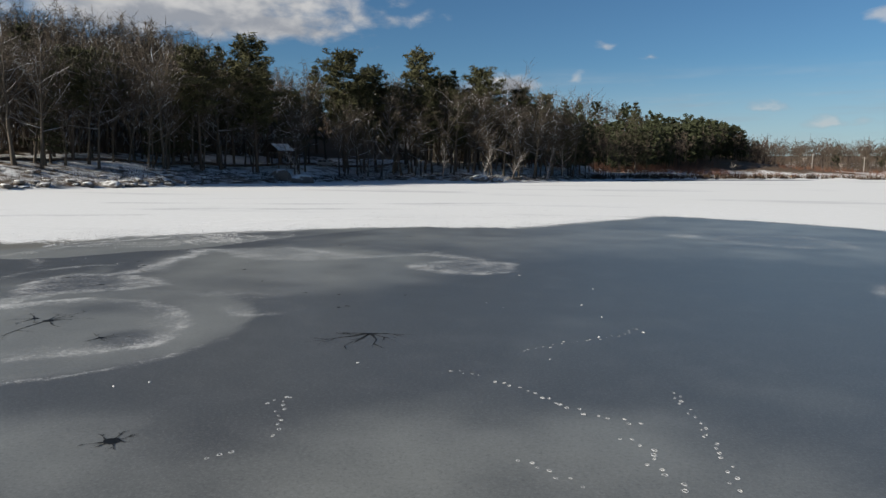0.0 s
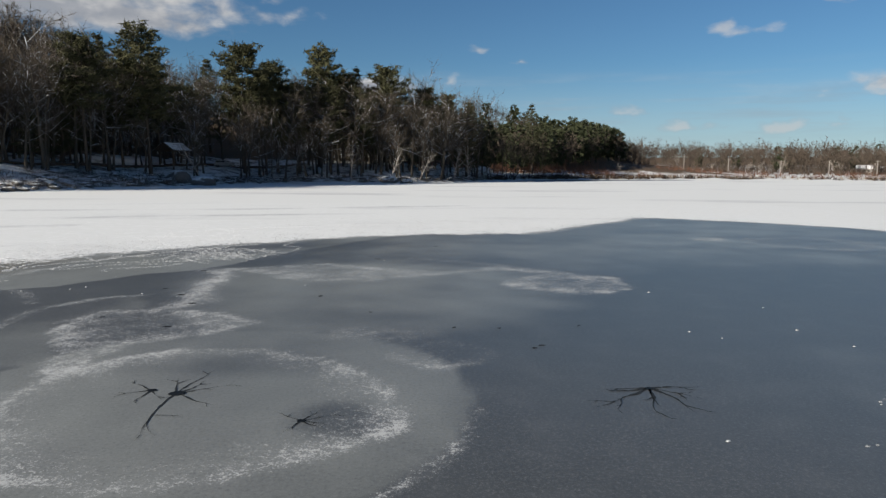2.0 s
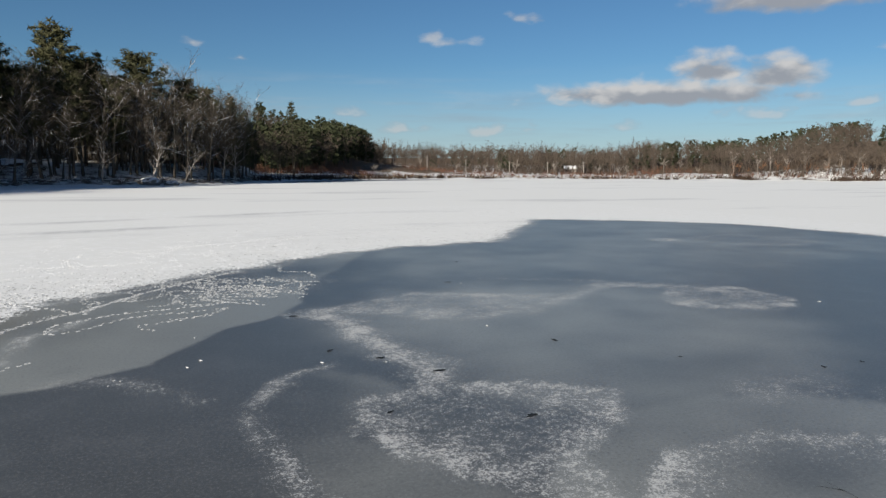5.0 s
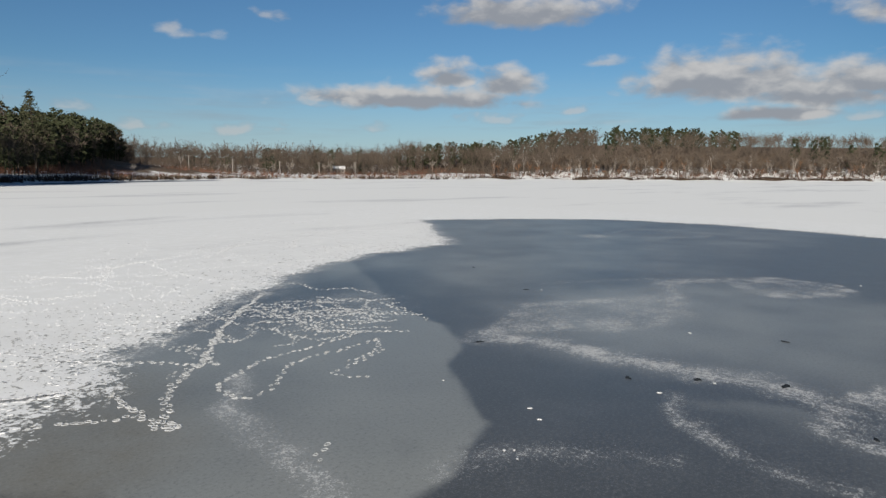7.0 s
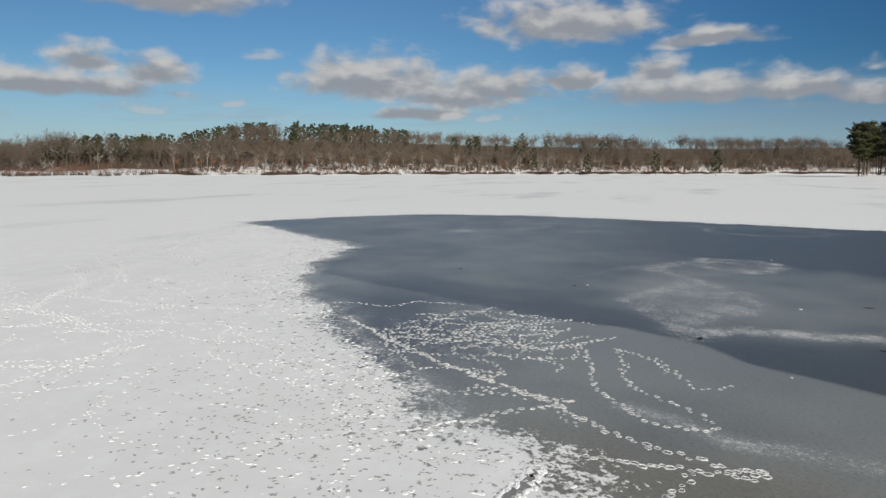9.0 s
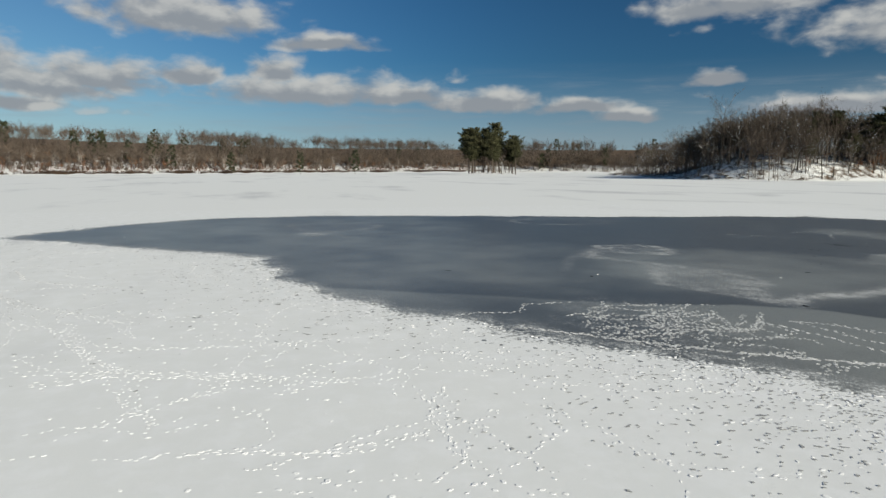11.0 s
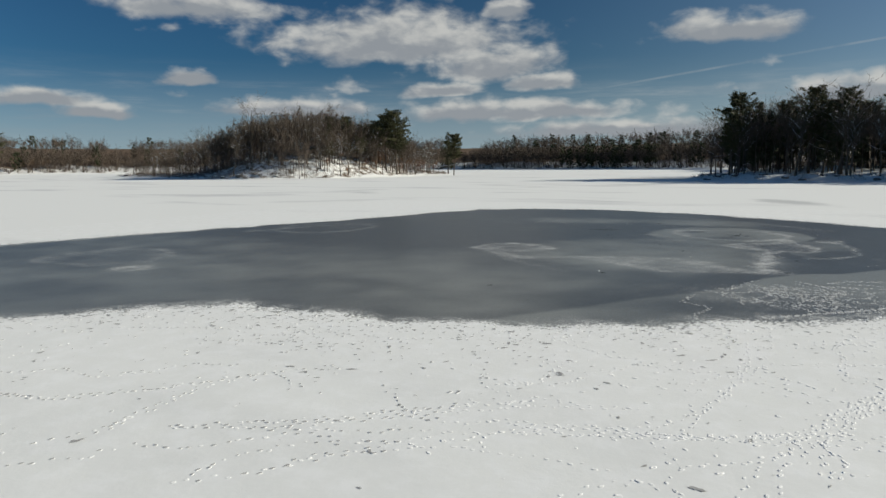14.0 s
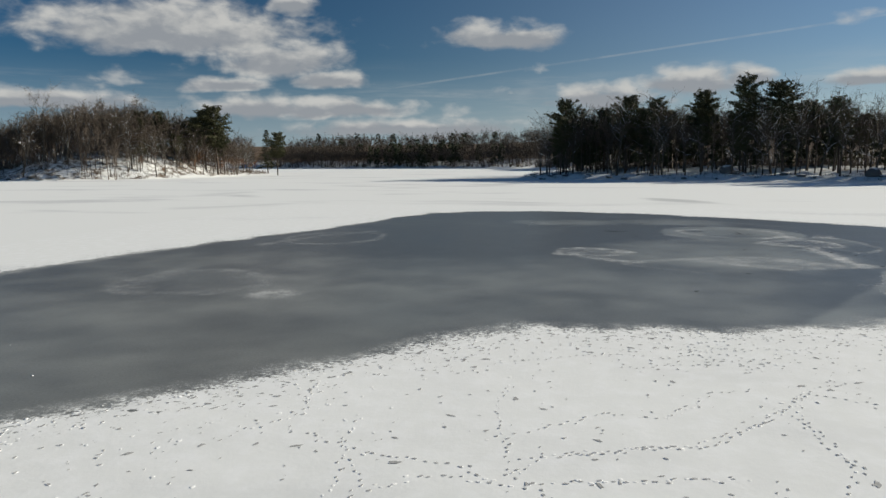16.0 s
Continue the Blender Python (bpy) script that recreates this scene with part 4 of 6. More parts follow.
def low_pine(seed, height):
    """A simple white pine for the depth of the woods: a stem with clumped, rounded boughs."""
    rs = np.random.RandomState(seed)
    s = Soup()
    spikes(s, [(0, 0, -0.3)], [(0, 0, height * 0.96)], 0.26)
    clumps, per = 17, 13
    f = 0.16 + 0.8 * (np.arange(clumps) + rs.rand(clumps)) / clumps
    reach = np.where(f < 0.6, 0.1 + 0.1 * f, 0.165 * np.clip(1.04 - f, 0, 1) ** 0.6 / 0.6) * height * rs.uniform(0.6, 1.3, clumps)
    az = np.arange(clumps) * 2.4 + rs.normal(0, 0.4, clumps)
    c = np.stack([np.cos(az) * reach, np.sin(az) * reach, f * height], 1)
    c = np.repeat(c, per, 0) + rs.normal(0, 0.025, (clumps * per, 3)) * height
    d = rs.normal(0, 1, (clumps * per, 3)) * (1, 1, 0.5) + (0, 0, 0.25)
    d /= np.linalg.norm(d, axis=1, keepdims=True)
    spikes(s, c - d * 0.02 * height, c + d * height * rs.uniform(0.05, 0.1, (clumps * per, 1)), 0.024 * height, 2)
    return s.arrays()


LOW_BARE = [low_bare(100 + k, 18.0, 78, 0.11) for k in range(7)]
DENSE_BARE = [low_bare(180 + k, 18.0, 170, 0.05) for k in range(6)]
PALE_BARE = [low_bare(160 + k, 14.0, 20, 0.07) for k in range(4)]
MID_BARE = [low_bare(140 + k, 18.0, 92, 0.08) for k in range(7)]
LOW_PINE = [low_pine(120 + k, 20.0) for k in range(7)]


def woods(name, label, spots, kinds, unit, mat, hmin, hmax):
    s = Soup()
    spots = list(spots)
    for (x, y), z in zip(spots, ground_z(*np.array(spots).T)):
        v, t = kinds[rng.randrange(len(kinds))]
        k = rng.triangular(hmin, hmax) / unit
        a = rng.random() * 6.28
        c, sn = math.cos(a), math.sin(a)
        w = v * k
        s.add(np.stack([w[:, 0] * c - w[:, 1] * sn + x, w[:, 0] * sn + w[:, 1] * c + y, w[:, 2] + z], 1), t)
    tagged(new(name, s.mesh(name, mat)), label, "woodland", kind="stuff")


FAR_EAST = [(600, -180), (560, -40), (480, 40), (400, 105), (320, 170), (236, 238)]
MARSH = [(236, 238), (170, 276), (110, 283), (80, 270)]
POINT = [(84, 270), (66, 262), (30, 240), (17, 221)]
POINT_WOOD = [(158, 470), (118, 392), (76, 325), (42, 264), (17, 221)]
FAR_SOUTH = [(15, -300), (48, -440), (120, -490), (210, -530), (340, -560), (470, -470), (560, -330), (600, -180)]
HARD = "dense leafless grey-brown hardwoods behind the frozen lake"
PINY = "dark green pines standing among the bare far woods"
woods("far_hardwoods", HARD, [p for p in scatter(FAR_EAST[2:], 660, 13, 120) if p[1] < 215 + 30 * rng.random()], LOW_BARE, 18.0, M_FARTWIG, 11, 16.5)
woods("far_hardwoods", HARD, scatter([(300, 186), (236, 238)], 130, 14, 115), LOW_BARE, 18.0, M_FARTWIG, 13, 18)
woods("far_hardwoods", HARD, scatter(FAR_EAST[:3], 600, 12, 120), LOW_BARE, 18.0, M_FARTWIG, 13, 21)
# rounded pines over the bare woods: a close stand, and single ones that stand out
PINE_STAND = [(425, 195), (431, 214), (385, 270), (333, 329), (300, 362)]
woods("far_pines", PINY, [(p[0] + rng.gauss(0, 9), p[1] + rng.gauss(0, 9)) for p in scatter(PINE_STAND[::-1], 120, -14, 30)], LOW_PINE, 20.0, M_FARPINE, 11, 17)
woods("far_pines", PINY, [(426, 136), (429, 121), (433, 97), (420, 150), (226, 427), (252, 408), (260, 402), (275, 390), (430, -22), (434, 15), (445, 60), (440, 110)], LOW_PINE, 20.0, M_FARPINE, 14.5, 17.5)
woods("far_pines", PINY, scatter(FAR_EAST, 26, 40, 110), LOW_PINE, 20.0, M_FARPINE, 11, 17)


def fan(n, a0, a1, d0, d1):
    """Places between two bearings and two distances, seen from the middle of the lake."""
    for _ in range(n):
        a, d = radians(rng.uniform(a0, a1)), rng.uniform(d0, d1)
        yield -20 + d * math.sin(a), 19 + d * math.cos(a)


woods("marsh_hardwoods", HARD, fan(360, 14, 44, 430, 600), LOW_BARE, 18.0, M_FARTWIG, 17, 24)
woods("marsh_hardwoods", HARD, fan(230, 32, 50, 420, 520), LOW_BARE, 18.0, M_FARTWIG, 12, 18)
woods("marsh_hardwoods", "scattered thin bare trees standing in the snowy marsh", scatter(MARSH, 20, 10, 120), LOW_BARE, 18.0, M_PALE, 5, 10)
woods("marsh_pines", PINY, fan(16, 24, 43, 500, 640), LOW_PINE, 20.0, M_FARPINE, 13, 18)
woods("pale_trees", "slender pale-barked bare trees at the edge of the far wood", scatter(FAR_EAST, 80, 7, 20), PALE_BARE, 14.0, M_PALE, 9, 16)
woods("rusty_oaks", "young oaks holding rust-brown dry leaves", [*scatter(FAR_EAST, 130, 10, 30), *scatter(ISLAND_BACK, 26, 3, 18), *scatter(ISLAND_FRONT[:2], 6, 4, 12)], LOW_BARE, 18.0, M_RUST, 4, 9)
woods("far_hardwoods", HARD, [*scatter(FAR_SOUTH, 1100, 3, 110), *scatter(FAR_SOUTH[:5], 520, 3, 60)], LOW_BARE, 18.0, M_FARTWIG, 14, 24)
woods("far_pines", PINY, [*scatter(FAR_SOUTH, 60, 10, 90), *scatter([(120, -490), (210, -530)], 34, 2, 30)], LOW_PINE, 20.0, M_FARPINE, 14, 22)
woods("point_pines", PINY, [*scatter(POINT_WOOD, 110, 6, 70), *scatter(POINT_WOOD[1:4], 60, 2, 24)], LOW_PINE, 20.0, M_FARPINE, 13, 20)
woods("point_hardwoods", HARD, scatter(POINT_WOOD, 400, 0, 72), MID_BARE, 18.0, M_FARTWIG, 9, 20)
woods("back_hardwoods", HARD, scatter(NORTH_SHORE, 430, 30, 110), DENSE_BARE, 18.0, M_TWIG, 16, 27)
woods("back_pines", PINY, scatter(NORTH_SHORE, 100, 56, 115), LOW_PINE, 20.0, M_HEMLOCK, 10, 18)
# woods mostly out of view, added to throw shade on the north shore
woods("west_hardwoods", HARD, [(-98 - 80 * rng.random(), 104 + 95 * rng.random()) for _ in range(150)], DENSE_BARE, 18.0, M_TWIG, 19, 27)
woods("back_hardwoods", HARD, scatter(SOUTH_SHORE, 210, 8, 70), DENSE_BARE, 18.0, M_FARTWIG, 14, 21)
woods("back_pines", PINY, scatter(SOUTH_SHORE, 80, 10, 70), LOW_PINE, 20.0, M_HEMLOCK, 9, 17)
woods("island_hardwoods", HARD, [p for p in scatter(ISLAND_FRONT, 300, 16, 66) if p[0] < 260], DENSE_BARE, 18.0, M_FARTWIG, 13, 21)
woods("island_hardwoods", HARD, [(rng.uniform(150, 205), rng.uniform(-152, -118)) for _ in range(120)] + [(rng.uniform(140, 168), rng.uniform(-180, -146)) for _ in range(60)], DENSE_BARE, 18.0, M_FARTWIG, 14, 21)
woods("far_hardwoods", HARD, scatter(FAR_SOUTH[3:], 330, 6, 60), LOW_BARE, 18.0, M_FARTWIG, 18, 26)
woods("island_hardwoods", HARD, [p for p in scatter(ISLAND_FRONT[2:], 170, 4, 50) if p[0] >= 205], DENSE_BARE, 18.0, M_FARTWIG, 6, 11)
for _ in range(20):
    plant(PINE[rng.randrange(4)], rng.uniform(376, 399), rng.uniform(-121, -90), rng.uniform(18, 28), rng.random() * 6.28)
for _ in range(8):
    plant(BARE[rng.randrange(6)], rng.uniform(378, 398), rng.uniform(-119, -90), rng.uniform(12, 19), rng.random() * 6.28)


def brush(name, label, spots, mat, hmin, hmax, stems=7, width=0.03):
    rs = np.random.RandomState(len(name))
    at = np.repeat(np.array(spots), stems, 0)
    n = len(at)
    b = np.column_stack([at + rs.normal(0, 0.5, (n, 2)), np.repeat(ground_z(*np.array(spots).T), stems) - 0.1])
    d = np.column_stack([rs.normal(0, 0.35, (n, 2)), np.ones(n)])
    s = Soup()
    spikes(s, b, b + d * rs.uniform(hmin, hmax, (n, 1)), width)
    tagged(new(name, s.mesh(name, mat)), label, "brush", kind="stuff")


brush("shore_brush", "low leafless brush along the dark wooded bank", [*scatter(NORTH_SHORE[:5], 520, 0.3, 6), *scatter(NORTH_SHORE[4:], 420, 0.5, 12)], M_TWIG, 0.4, 1.5)
brush("red_brush", "reddish-brown leafless brush on the far shore", [*scatter(FAR_EAST, 620, 9, 22), *scatter(POINT, 420, 16, 40), *scatter(MARSH, 160, 10, 24), *scatter(MARSH, 420, 50, 160)], M_BRUSH, 1.0, 3.6, 7, 0.07)
brush("dry_reeds", "straw-coloured dry reeds along the far waterline", [*scatter(FAR_EAST, 200, 0.4, 3), *scatter(POINT, 160, 0.4, 6), *scatter(MARSH, 240, 0.4, 12)], M_REED, 0.4, 1.2, 7, 0.07)
brush("bank_brush", "low dark brown brush along the far waterline", [*scatter(FAR_EAST, 3200, 0.2, 3.0), *scatter(MARSH, 240, 0.2, 3.0), *scatter(POINT, 150, 0.2, 3.0)], M_BANK, 1.0, 2.4, 8, 0.16)
brush("island_brush", "brown scrub along the island's shore", [*scatter(ISLAND_FRONT, 620, 0.3, 12), *scatter(ISLAND_BACK, 260, 0.3, 16)], M_FARTWIG, 0.4, 1.7, 7, 0.045)
brush("island_saplings", "thin grey-brown saplings on the island's snowy knob", scatter(ISLAND_FRONT[:4], 240, 2, 34), M_TWIG, 1.0, 4.5, 5, 0.05)
brush("shore_brush", "low leafless brush on the snowy shaded bank", scatter(SOUTH_SHORE, 260, 0.5, 9), M_TWIG, 0.4, 1.8)
brush("understory", "dense grey-brown saplings under the far woods", [*scatter(FAR_EAST, 1900, 14, 100), *scatter(FAR_SOUTH, 1700, 3, 95)], M_FARTWIG, 2.5, 8.0, 8, 0.15)
brush("marsh_thicket", "brown thicket of saplings behind the snowy marsh", list(fan(900, 13, 50, 410, 620)), M_FARTWIG, 2.5, 8.0, 8, 0.15)
brush("understory", "grey saplings and scrub between the shore trees", [*scatter(NORTH_SHORE, 900, 30, 80), *scatter(ISLAND_FRONT, 400, 10, 50), *scatter(SOUTH_SHORE, 380, 24, 70)], M_TWIG, 1.5, 6.5, 8, 0.07)


# ---- rocks along the banks ----
def rock_mesh(seed, flat=0.7):
    rs = np.random.RandomState(seed)
    bm = bmesh.new()
    bmesh.ops.create_icosphere(bm, subdivisions=3, radius=1.0)
    off = Vector(rs.uniform(-50, 50, 3))
    for v in bm.verts:
        n = noise.fractal(v.co * 0.9 + off, 1.0, 2.0, 3)
        v.co *= 1.0 + 0.38 * n
        v.co.z *= flat
        if v.co.z < -0.35:
            v.co.z = -0.35 + 0.15 * (v.co.z + 0.35)
    me = bpy.data.meshes.new("boulder")
    bm.to_mesh(me)
    bm.free()
    me.materials.append(M_ROCK)
    return smooth(me)


ROCKS = [rock_mesh(200 + k, 0.55 + 0.1 * (k % 4)) for k in range(6)]


def boulder(x, y, sx, sy, sz, label):
    ob = new("boulder", ROCKS[rng.randrange(6)])
    ob.matrix_basis = Matrix.LocRotScale((x, y, float(ground_z(x, y)) + 0.12 * sz), Euler((0, 0, rng.random() * 6.28)), (sx, sy, sz))
    tagged(ob, label, "boulder", "boulders of the bank")


for x, y, s in [(-15, 184, 2.4), (-10.5, 183.5, 1.6), (-52.5, 152.5, 3.2), (-56, 148.5, 2.6), (-60.5, 141, 1.2), (-70.5, 112, 1.7), (-68.5, 114.5, 1.3),
                (-72.5, 109, 1.0), (-78, 98.5, 1.2), (-75.5, 103, 0.9), (-66, 121, 1.0)]:
    boulder(x, y, s, s * 0.75, s * 0.8, "weathered granite boulder with a snow cap on the bank")
for x, y, s in [(9.6, -115.5, 1.0), (-12.3, -112.0, 1.1), (-38, -110, 2.4), (-66, -96, 2.2), (-27, -107.5, 1.0)]:
    boulder(x, y, s, s * 0.8, s * 0.85, "snow-covered boulder on the shaded bank")
for x, y in [*scatter(NORTH_SHORE, 90, 0.6, 5.0), *scatter(NORTH_SHORE[4:], 60, 0.8, 12.0)]:
    s = rng.uniform(0.25, 0.8)
    boulder(x, y, s * 1.3, s, s * 0.8, "small dark stone in the snowy bank")
for x, y in scatter(ISLAND_FRONT, 30, 0.6, 3.0):
    s = rng.uniform(0.4, 1.2)
    boulder(x, y, s * 1.3, s, s * 0.8, "grey stone at the island's waterline")
for x, y in scatter(SOUTH_SHORE, 34, 0.6, 6.0):
    s = rng.uniform(0.3, 0.9)
    boulder(x, y, s * 1.3, s, s * 0.8, "snow-dusted stone on the shaded bank")


# ---- shelter, parked car and low wall in the wood ----
def box(bm, cx, cy, cz, sx, sy, sz, bevel=0.0):
    r = bmesh.ops.create_cube(bm, size=1.0)
    for v in r["verts"]:
        v.co = Vector((cx + v.co.x * sx, cy + v.co.y * sy, cz + v.co.z * sz))
    if bevel:
        es = list({e for v in r["verts"] for e in v.link_edges})
        bmesh.ops.bevel(bm, geom=es, offset=bevel, segments=2, affect="EDGES")


def part_bm(name, bm, mat, parent, label=""):
    me = bpy.data.meshes.new(name)
    bm.to_mesh(me)
    bm.free()
    me.materials.append(mat)
    return part(name, me, parent, label)


def make_shelter(x, y, yaw):
    e = new("picnic_shelter")
    z = float(ground_z(x, y))
    for px in (-1.6, 1.6):
        for py in (-1.3, 1.3):
            bm = bmesh.new()
            box(bm, px, py, 1.35, 0.2, 0.2, 3.1, 0.02)
            part_bm("post", bm, M_WOOD, e)
    for py in (-1.3, 1.3):
        bm = bmesh.new()
        box(bm, 0, py, 2.82, 3.9, 0.16, 0.24, 0.02)
        part_bm("beam", bm, M_WOOD, e)
    for s in (-1, 1):
        bm = bmesh.new()
        box(bm, 0, 0, 0, 4.6, 2.3, 0.12, 0.02)
        tilt = Matrix.Translation((0, s * 0.98, 3.45)) @ Matrix.Rotation(-s * radians(34), 4, "X")
        bmesh.ops.transform(bm, matrix=tilt, verts=bm.verts)
        roof = part_bm("roof_slope", bm, M_WOOD, e)
        bm = bmesh.new()
        bmesh.ops.create_grid(bm, x_segments=18, y_segments=9, size=1.0)
        for v in bm.verts:
            ragged = noise.noise(Vector((v.co.x * 2.2, v.co.y * 2.2 + 7 * s, 0.3)))
            v.co = Vector((v.co.x * 2.24, v.co.y * 1.08, 0.075 + 0.09 * max(0.0, 0.25 + ragged)))
        bmesh.ops.transform(bm, matrix=tilt, verts=bm.verts)
        part_bm("snow_layer", bm, M_SNOWCAP, roof, "patchy snow on the roof")
    e.matrix_basis = pose(x, y, z, 0, 0, yaw) @ Matrix.Diagonal((1.35, 1.35, 1.35, 1.0))
    tagged(e, "small timber shelter with a snow-covered gable roof among trees", "shelter")


M_CAR = plain_material("silver_car_paint", (0.17, 0.18, 0.18), (0.21, 0.22, 0.22), 2.0, 0.35, 0.5)
M_GLASS = plain_material("car_glass", (0.012, 0.014, 0.016), (0.02, 0.022, 0.025), 2.0, 0.1, 0.6)
M_TYRE = plain_material("tyre_rubber", (0.012, 0.012, 0.012), (0.025, 0.025, 0.025), 6.0, 0.85, 0.2)


def make_car(x, y, yaw, label):
    e = new("parked_car")
    z = float(ground_z(x, y))
    outline = [(-2.35, 0.45), (-2.4, 0.95), (-2.2, 1.1), (-1.95, 1.72), (0.35, 1.76), (1.05, 1.16), (2.15, 1.02), (2.35, 0.8), (2.35, 0.42)]
    bm = bmesh.new()
    rows = []
    for wy_, ins in ((-0.92, 0.0), (-0.7, 0.06), (0.7, 0.06), (0.92, 0.0)):
        rows.append([bm.verts.new((px * (1 if ins else 0.97), wy_ * (1.0 if pz < 1.2 else 0.86), pz + (ins if pz > 1.2 else 0))) for px, pz in outline])
    for r0_, r1_ in zip(rows, rows[1:]):
        for k2 in range(len(outline)):
            bm.faces.new((r0_[k2], r0_[(k2 + 1) % len(outline)], r1_[(k2 + 1) % len(outline)], r1_[k2]))
    bm.faces.new(rows[0][::-1])
    bm.faces.new(rows[-1])
    bmesh.ops.recalc_face_normals(bm, faces=bm.faces)
    part_bm("body", bm, M_CAR, e)
    for s in (-1, 1):
        for cx, ln in ((-1.35, 0.85), (-0.35, 0.9)):
            bm = bmesh.new()
            box(bm, cx, s * 0.86, 1.43, ln, 0.06, 0.4, 0.02)
            part_bm("side_window", bm, M_GLASS, e)
        for cx in (-1.45, 1.45):
            bm = bmesh.new()
            bmesh.ops.create_cone(bm, cap_ends=True, segments=20, radius1=0.36, radius2=0.36, depth=0.24,
                                  matrix=Matrix.Translation((cx, s * 0.84, 0.36)) @ Matrix.Rotation(radians(90), 4, "X"))
            wheel = part_bm("wheel", bm, M_TYRE, e)
            bm = bmesh.new()
            bmesh.ops.create_cone(bm, cap_ends=True, segments=16, radius1=0.2, radius2=0.17, depth=0.05,
                                  matrix=Matrix.Translation((cx, s * 0.975, 0.36)) @ Matrix.Rotation(radians(-90 * s), 4, "X"))
            part_bm("rim", bm, M_CAR, wheel)
    bm = bmesh.new()
    box(bm, 0.74, 0, 1.47, 0.05, 1.3, 0.52, 0.01)
    bmesh.ops.transform(bm, matrix=Matrix.Translation((0.74, 0, 1.47)) @ Matrix.Rotation(radians(-48), 4, "Y") @ Matrix.Translation((-0.74, 0, -1.47)), verts=bm.verts)
    part_bm("windscreen", bm, M_GLASS, e)
    e.matrix_basis = pose(x, y, z, 0, 0, yaw)
    tagged(e, label, "car")


make_shelter(-61.9, 164.8, 70)
make_car(-54.5, 178.5, 12, "silver sport utility car parked under the trees")
make_car(-37.5, 192, 20, "pale car parked in the snow under pines")

# a low dark stone kerb along the lane at the top of the bank
s_k = Soup()
for j in range(60):
    x, y, ox, oy = along([(-40, 198), (-58, 178), (-72, 146), (-86, 118), (-98, 96)], (j + 0.5) / 60)
    c, hw = np.array([x, y, float(ground_z(x, y)) + 0.15]), 0.95
    t_ = np.array([-oy, ox, 0.0])
    n_ = np.array([ox, oy, 0.0])
    v = np.array([c + sx * hw * t_ + sy * 0.25 * n_ + (0, 0, sz * 0.3 + 0.05 * rng.random()) for sx in (-1, 1) for sy in (-1, 1) for sz in (-1, 1)])
    q = [(0, 1, 3), (0, 3, 2), (4, 6, 7), (4, 7, 5), (0, 4, 5), (0, 5, 1), (2, 3, 7), (2, 7, 6), (1, 5, 7), (1, 7, 3), (0, 2, 6), (0, 6, 4)]
    s_k.add(v, q)
tagged(new("lane_kerb", s_k.mesh("lane_kerb", M_WOOD)), "low dark kerb of timbers along the wooded lane", "kerb", kind="structure")


# ---- poles and a house beyond the marsh ----
M_POLE = plain_material("weathered_pole", (0.2, 0.18, 0.16), (0.34, 0.31, 0.28), 3.0)
M_HOUSE = plain_material("grey_boards", (0.22, 0.2, 0.18), (0.34, 0.32, 0.3), 2.0)


def utility_pole(az, dist):
    x, y = -11.6 - dist * math.sin(radians(az)), 14.1 + dist * math.cos(radians(az))
    z = float(ground_z(x, y))
    e = new("utility_pole")
    s = Soup()
    tube(s, [(0, 0, -0.5), (0, 0, 4.0), (0, 0, 7.8)], [0.24, 0.21, 0.17], 8)
    part("pole", s.mesh("pole", M_POLE), e)
    bm = bmesh.new()
    box(bm, 0, 0, 7.3, 2.2, 0.16, 0.16, 0.02)
    part_bm("crossarm", bm, M_POLE, e)
    e.matrix_basis = pose(x, y, z, 0, 0, az)
    tagged(e, "pale weathered wooden utility pole beyond the snowy marsh", "utility pole", "poles beyond the marsh")


for az in (-23.2, -26.5, -30.2, -33.4, -36.4):
    utility_pole(az, 395)


def far_house(az, dist):
    x, y = -11.6 - dist * math.sin(radians(az)), 14.1 + dist * math.cos(radians(az))
    e = new("house")
    bm = bmesh.new()
    box(bm, 0, 0, 1.6, 8.0, 6.0, 3.6, 0.03)
    wall = part_bm("wall", bm, M_HOUSE, e)
    for px in (-2.4, 0.0, 2.4):
        bm = bmesh.new()
        box(bm, px, -3.01, 1.8, 1.0, 0.08, 1.3, 0.01)
        part_bm("window", bm, M_GLASS, wall)
    for s in (-1, 1):
        bm = bmesh.new()
        box(bm, 0, 0, 0, 8.8, 3.9, 0.18, 0.03)
        bmesh.ops.transform(bm, matrix=Matrix.Translation((0, s * 1.65, 4.3)) @ Matrix.Rotation(-s * radians(30), 4, "X"), verts=bm.verts)
        part_bm("roof_slope", bm, M_SNOWCAP, e)
    e.matrix_basis = pose(x, y, float(ground_z(x, y)) + 0.3, 0, 0, az)
    tagged(e, "small grey house with a snow-covered gable roof behind the marsh", "house")


far_house(-35.6, 470)

# ---- melt holes with wet cracks ----
def hole_mesh(rs, r, torn=0.22):
    n = 14
    a = np.arange(n) * 2 * np.pi / n
    rad = r * (1 + rs.uniform(-torn, torn, n))
    v = np.concatenate([np.stack([np.cos(a) * rad, np.sin(a) * rad * 0.8, np.full(n, 0.004)], 1), [[0, 0, 0.001]]])
    t = np.stack([np.arange(n), (np.arange(n) + 1) % n, np.full(n, n)], 1)
    return v, t


